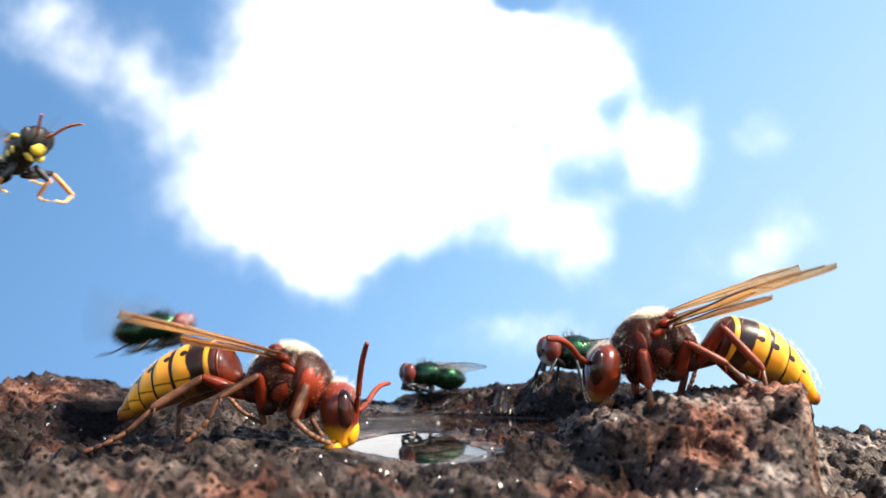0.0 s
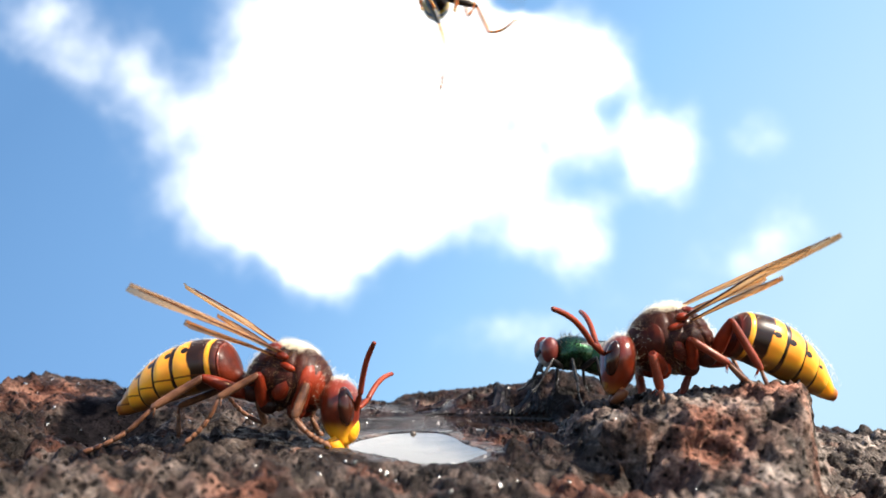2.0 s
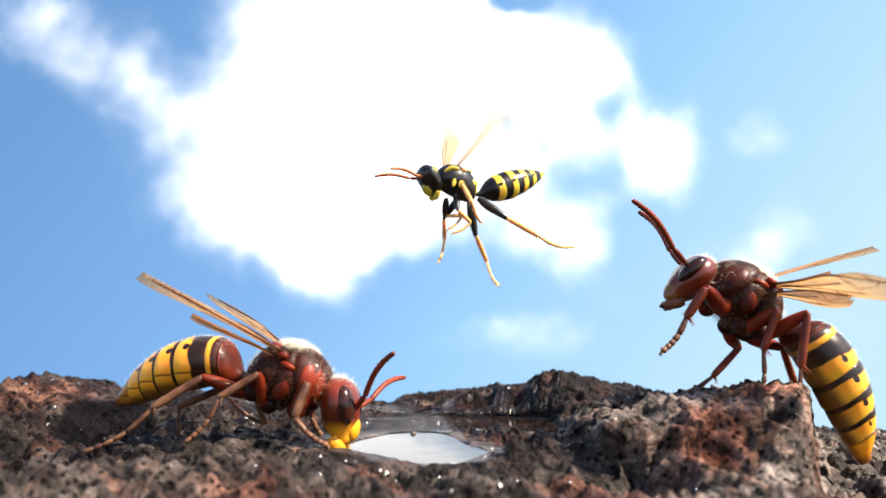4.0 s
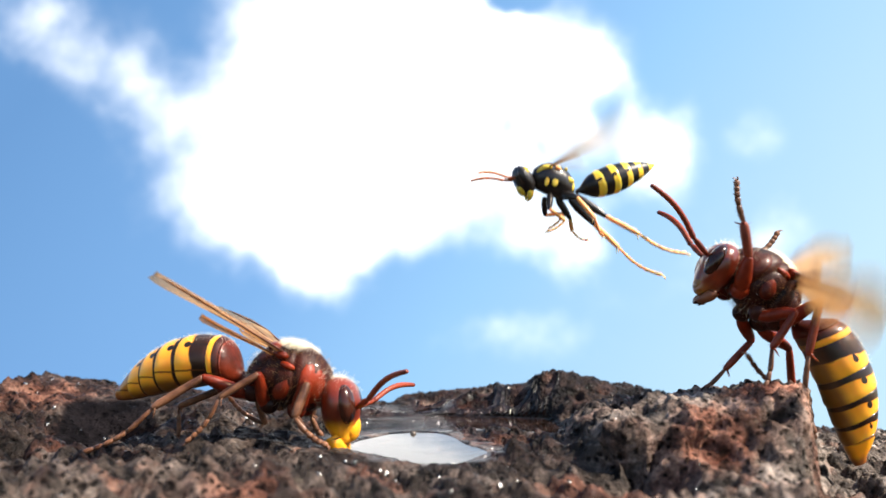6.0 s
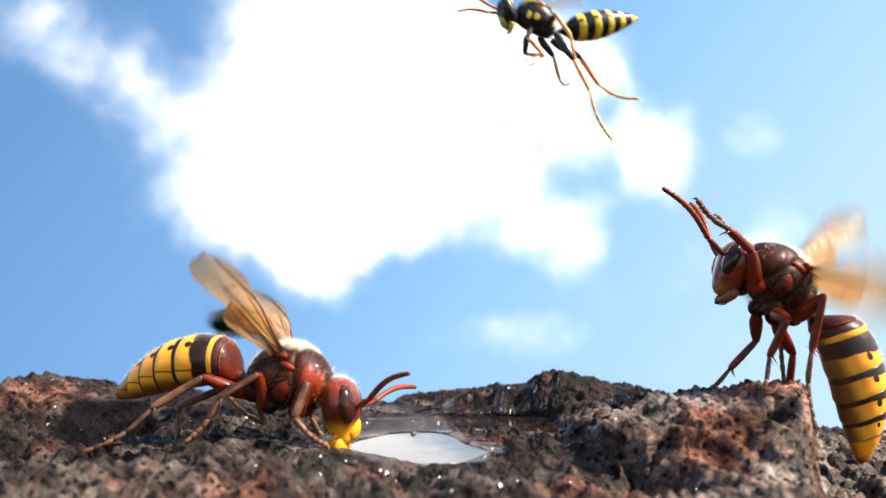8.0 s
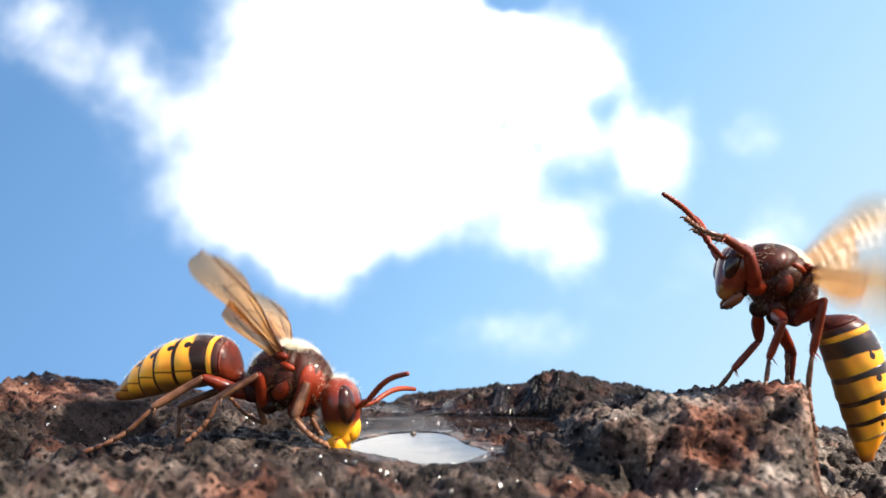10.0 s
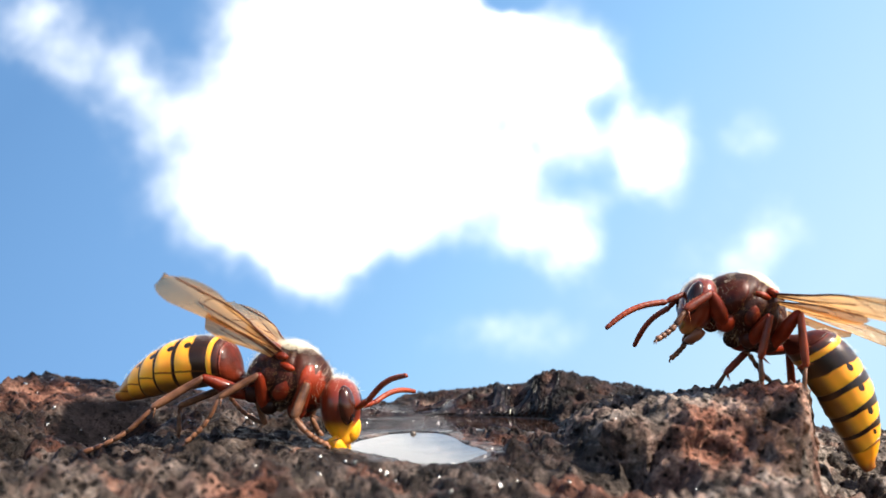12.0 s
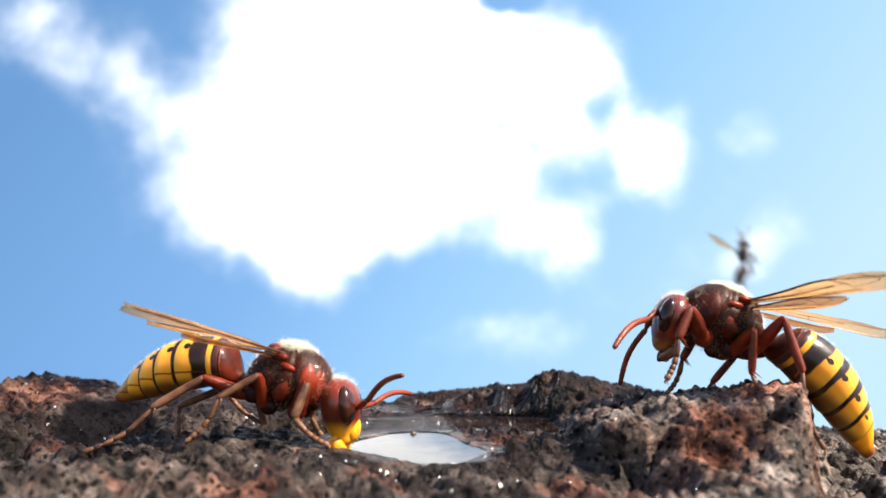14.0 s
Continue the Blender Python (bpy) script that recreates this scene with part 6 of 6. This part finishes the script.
    turn = [(0, -35, -6, 0), (0.5, -34, -14, 0), (0.7, -34, -14, 0), (0.9, -42, -16, 0), (1.1, -44, -16, 0), (1.7, -65, -5, 0), (2.1, -95, -10, 0), (2.5, -120, -22, 0), (2.8, -132, -20, 0), (3.0, -138, -20, 0), (3.2, -140, -16, 0), (5.3, -172, -26, 0), (5.6, -172, -25, 0), (5.9, -172, -20, 0), (6.1, -172, -20, 0), (6.5, -172, -7, 0), (6.8, -170, 2, 0), (7.1, -168, 3, 0), (7.3, -170, -2, 0), (7.6, -175, -10, 0), (8.2, -172, -14, 0), (14, -180, 0, 0)]
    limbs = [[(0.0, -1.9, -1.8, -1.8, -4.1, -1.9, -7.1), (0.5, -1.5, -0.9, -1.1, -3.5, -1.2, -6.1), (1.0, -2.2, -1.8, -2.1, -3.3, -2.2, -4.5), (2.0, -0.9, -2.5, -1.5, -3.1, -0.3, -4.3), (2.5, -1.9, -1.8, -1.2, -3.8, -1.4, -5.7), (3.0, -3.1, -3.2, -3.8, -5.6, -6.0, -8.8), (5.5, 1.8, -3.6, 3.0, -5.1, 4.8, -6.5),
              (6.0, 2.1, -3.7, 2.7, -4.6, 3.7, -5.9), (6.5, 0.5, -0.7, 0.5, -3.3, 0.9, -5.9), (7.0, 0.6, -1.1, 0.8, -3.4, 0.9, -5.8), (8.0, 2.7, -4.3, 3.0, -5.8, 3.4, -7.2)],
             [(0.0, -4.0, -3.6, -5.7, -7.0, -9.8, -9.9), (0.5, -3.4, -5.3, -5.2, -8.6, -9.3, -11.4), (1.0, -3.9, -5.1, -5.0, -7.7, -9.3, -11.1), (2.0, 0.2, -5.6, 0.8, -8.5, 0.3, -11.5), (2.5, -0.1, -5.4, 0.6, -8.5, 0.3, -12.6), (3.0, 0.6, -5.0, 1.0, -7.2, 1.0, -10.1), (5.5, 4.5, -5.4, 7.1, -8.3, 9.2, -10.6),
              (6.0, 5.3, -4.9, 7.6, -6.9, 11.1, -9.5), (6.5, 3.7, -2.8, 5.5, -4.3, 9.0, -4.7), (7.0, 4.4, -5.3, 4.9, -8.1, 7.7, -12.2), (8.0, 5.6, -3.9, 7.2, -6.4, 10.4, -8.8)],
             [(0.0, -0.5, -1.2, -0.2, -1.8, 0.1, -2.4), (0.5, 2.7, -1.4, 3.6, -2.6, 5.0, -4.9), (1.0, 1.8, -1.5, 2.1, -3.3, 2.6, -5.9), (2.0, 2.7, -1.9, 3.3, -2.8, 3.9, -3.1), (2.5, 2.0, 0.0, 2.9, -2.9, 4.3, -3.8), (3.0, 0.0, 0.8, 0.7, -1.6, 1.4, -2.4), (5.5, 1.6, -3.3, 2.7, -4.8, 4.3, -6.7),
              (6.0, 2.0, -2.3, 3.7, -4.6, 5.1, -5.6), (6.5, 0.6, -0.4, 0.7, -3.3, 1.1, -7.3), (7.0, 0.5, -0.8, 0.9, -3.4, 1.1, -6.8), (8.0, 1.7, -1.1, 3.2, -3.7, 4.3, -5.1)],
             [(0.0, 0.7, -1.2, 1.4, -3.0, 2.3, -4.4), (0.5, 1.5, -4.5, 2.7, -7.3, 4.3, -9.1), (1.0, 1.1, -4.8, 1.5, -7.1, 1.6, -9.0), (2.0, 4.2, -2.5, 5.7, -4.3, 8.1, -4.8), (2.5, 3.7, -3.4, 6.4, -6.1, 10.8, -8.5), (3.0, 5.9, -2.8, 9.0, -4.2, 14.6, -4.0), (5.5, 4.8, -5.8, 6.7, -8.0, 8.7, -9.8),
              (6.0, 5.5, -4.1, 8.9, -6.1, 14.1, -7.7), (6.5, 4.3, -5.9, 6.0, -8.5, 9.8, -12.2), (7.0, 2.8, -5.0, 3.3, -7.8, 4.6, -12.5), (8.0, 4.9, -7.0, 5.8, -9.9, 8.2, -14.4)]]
    beat = [(0, 25, 10), (0.5, 28, -48), (0.7, 25, 5), (1.0, 10, 72), (1.5, 40, 40), (2.0, -12, 15), (2.5, 48, 30), (3.0, 72, 18), (4.2, 40, 40), (5.5, 34, 44), (6.0, 8, 45), (6.5, 66, -18), (7.0, 8, 76), (7.5, 40, 30), (8.0, 28, 55), (9.6, 40, 40)]
    drive_flyer(hunter, path, turn, [(0.0, 9.6)], beat)
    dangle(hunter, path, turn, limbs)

    # wasps in the distance
    drive_flyer(riser, deep(205, [
    (0, 8.64, -11.35), (10.4, 8.58, -21.88), (10.5, 3.38, -15.88), (10.6, -3.11, 4.84), (10.7, -7.19, 11.96),
    (10.8, -13.20, 22.59), (10.9, -18.63, 30.80), (11.0, -24.46, 41.98), (11.1, -30.66, 51.67), (11.2, -36.54, 58.18),
    (11.3, -43.24, 70.69), (11.4, -47.91, 76.68), (11.5, -53.12, 89.10), (11.6, -54.90, 94.19), (11.7, -55.04, 98.96),
    (11.8, -53.89, 104.78), (12.0, -52.02, 120.38)]),
                [(0, 180, 0, 0), (10.6, 178, 2, 0), (11.1, 200, -8, 0), (11.4, 215, -20, 0), (11.6, 250, -30, 0), (14, 250, -30, 0)], [(10.3, 12.0)])
    drive_flyer(lander, deep(170, [
    (0, -118.95, 34.94), (12.1, -118.95, 32.34), (12.3, -101.22, 30.75), (12.4, -95.05, 28.89), (12.5, -89.09, 25.72),
    (12.6, -85.60, 24.28), (12.7, -82.31, 21.52), (12.8, -77.87, 16.56), (12.9, -75.30, 12.01), (13.0, -71.91, 6.47),
    (13.1, -69.85, 1.10), (13.2, -68.82, -1.70), (13.4, -66.97, -14.04), (13.7, -65.47, -38.61)]),
                [(0, 30, -22, 0), (12.5, 30, -25, 0), (13.0, 40, -55, 0), (13.2, 40, -58, 0)], [(12.1, 13.3)])
    drive_flyer(passer, deep(215, [
    (0, -38.95, 127.59), (12.2, -38.95, 127.59), (12.5, -16.57, 112.29), (12.6, -10.00, 110.84), (12.7, -3.45, 109.76),
    (12.8, 6.20, 107.96), (12.9, 13.42, 105.80), (13.0, 21.63, 102.22), (13.1, 28.44, 97.93), (13.2, 34.53, 93.31),
    (13.3, 41.88, 85.72), (13.4, 47.18, 79.58), (13.5, 56.72, 69.14), (13.6, 61.93, 62.93), (13.7, 66.77, 57.11),
    (13.8, 74.19, 49.28), (13.9, 79.58, 42.19), (14, 87.98, 33.15)]),
                [(0, 35, 58, 0), (14, 35, 58, 0)], [(12.2, 14.0)])

    # green flies
    drive_flyer(fly_wing, deep(80, [
    (0, -30.24, 10.71), (0.1, -24.43, 13.87), (0.2, -13.30, 17.81), (0.3, -3.47, 21.29), (0.4, 13.85, 26.96),
    (0.5, 26.49, 31.43), (0.6, 39.95, 36.60), (0.8, 65.03, 45.71)]), [(0, -5, 5, 0), (0.8, 5, 12, 0)], [(0.0, 0.8)])
    drive_flyer(fly_shore, deep(95.5, [
    (0, -2.31, 4.79), (0.1, -2.31, 4.79), (0.2, -2.61, 6.36), (0.3, -2.90, 8.23), (0.4, -5.40, 12.56),
    (0.5, -6.73, 15.19), (0.6, -7.48, 17.53), (0.7, -7.59, 21.37), (0.8, -7.85, 25.25), (0.9, -10.57, 29.92),
    (1.0, -13.30, 33.42), (1.1, -18.17, 37.56), (1.2, -25.25, 43.45), (1.3, -30.40, 48.01), (1.4, -36.68, 52.77),
    (1.5, -45.05, 61.07), (1.6, -53.13, 67.21), (2.0, -73.77, 82.30)]),
                [(0, 200, 4, 0), (0.15, 200, 4, 0), (0.3, 165, 20, 0), (0.5, 112, 16, 0), (0.6, 125, 18, 0), (0.8, 165, 22, 0), (1.6, 172, 26, 0)], [(0.17, 1.6)])
    drive_flyer(fly_guard, deep(84, [
    (0, 14.54, 7.82), (0.8, 14.54, 7.82), (1.5, 14.28, 7.69), (2.4, 14.28, 7.95), (2.5, 10.24, 10.99),
    (2.6, 6.68, 13.03), (2.7, -1.81, 17.16), (2.8, -6.09, 19.89), (2.9, -10.69, 23.95), (3.0, -16.90, 31.01),
    (3.1, -21.74, 36.83), (3.2, -28.92, 44.55), (3.4, -42.51, 58.16), (3.9, -72.86, 85.01)]),
                [(0, 196, 6, 0), (2.4, 192, 6, 0), (2.5, 180, -6, 0), (2.6, 178, 5, 0), (2.7, 175, 22, 0), (2.9, 170, 34, 0), (3.4, 165, 34, 0)], [(2.43, 3.4)])
    drive_flyer(fly_low, deep(120, [
    (0, -36.44, -3.34), (1.3, -36.44, -3.34), (1.6, -43.19, 7.38), (1.7, -45.28, 9.19), (1.8, -49.92, 7.02),
    (1.9, -53.77, 3.96), (2.1, -57.18, -3.34)]), [(0, 200, 0, 0), (14, 200, 0, 0)], [(1.3, 2.1)])
    drive_flyer(fly_late, deep(102, [
    (0, -73.88, 17.10), (5.0, -73.88, 17.10), (5.2, -59.17, 19.46), (5.3, -59.32, 19.46), (5.5, -67.98, 21.83),
    (5.8, -69.06, 36.31), (6.0, -67.63, 38.60), (6.1, -64.15, 34.68), (6.2, -60.79, 34.51), (6.3, -59.31, 33.86),
    (6.4, -57.29, 32.08), (6.5, -55.02, 28.85), (6.6, -54.30, 27.40), (6.7, -55.26, 22.30), (6.8, -56.41, 20.56),
    (6.9, -57.78, 19.93), (7.0, -59.46, 19.14), (7.1, -59.94, 19.30), (7.2, -59.80, 19.61), (7.3, -57.94, 19.93)]
                + [
    (7.4, -55.72, 19.61), (7.5, -51.19, 17.10), (7.6, -46.91, 16.16), (7.7, -41.68, 14.75), (7.8, -37.75, 13.97),
    (7.9, -34.45, 13.35), (8.0, -27.0, 12.0), (8.1, -21.5, 10.87), (8.2, -14.91, 10.25), (8.6, 2.82, 18.67),
    (9.2, 29.33, 38.77), (9.7, 50.77, 64.97)]),
                [(0, 10, 0, 0), (5.2, 20, 0, 0), (6.0, 0, -25, 0), (6.2, 50, -40, 0), (6.4, 98, -48, 0), (6.5, 126, -46, 0), (6.6, 130, -40, 0), (6.8, 126, -24, 0), (7.0, 122, -14, 0), (7.2, 68, -14, 0), (7.4, 22, -9, 0), (7.6, 6, -7, 0), (8.2, -20, 5, 0), (14, 0, 10, 0)], [(4.9, 9.8)])


motions()
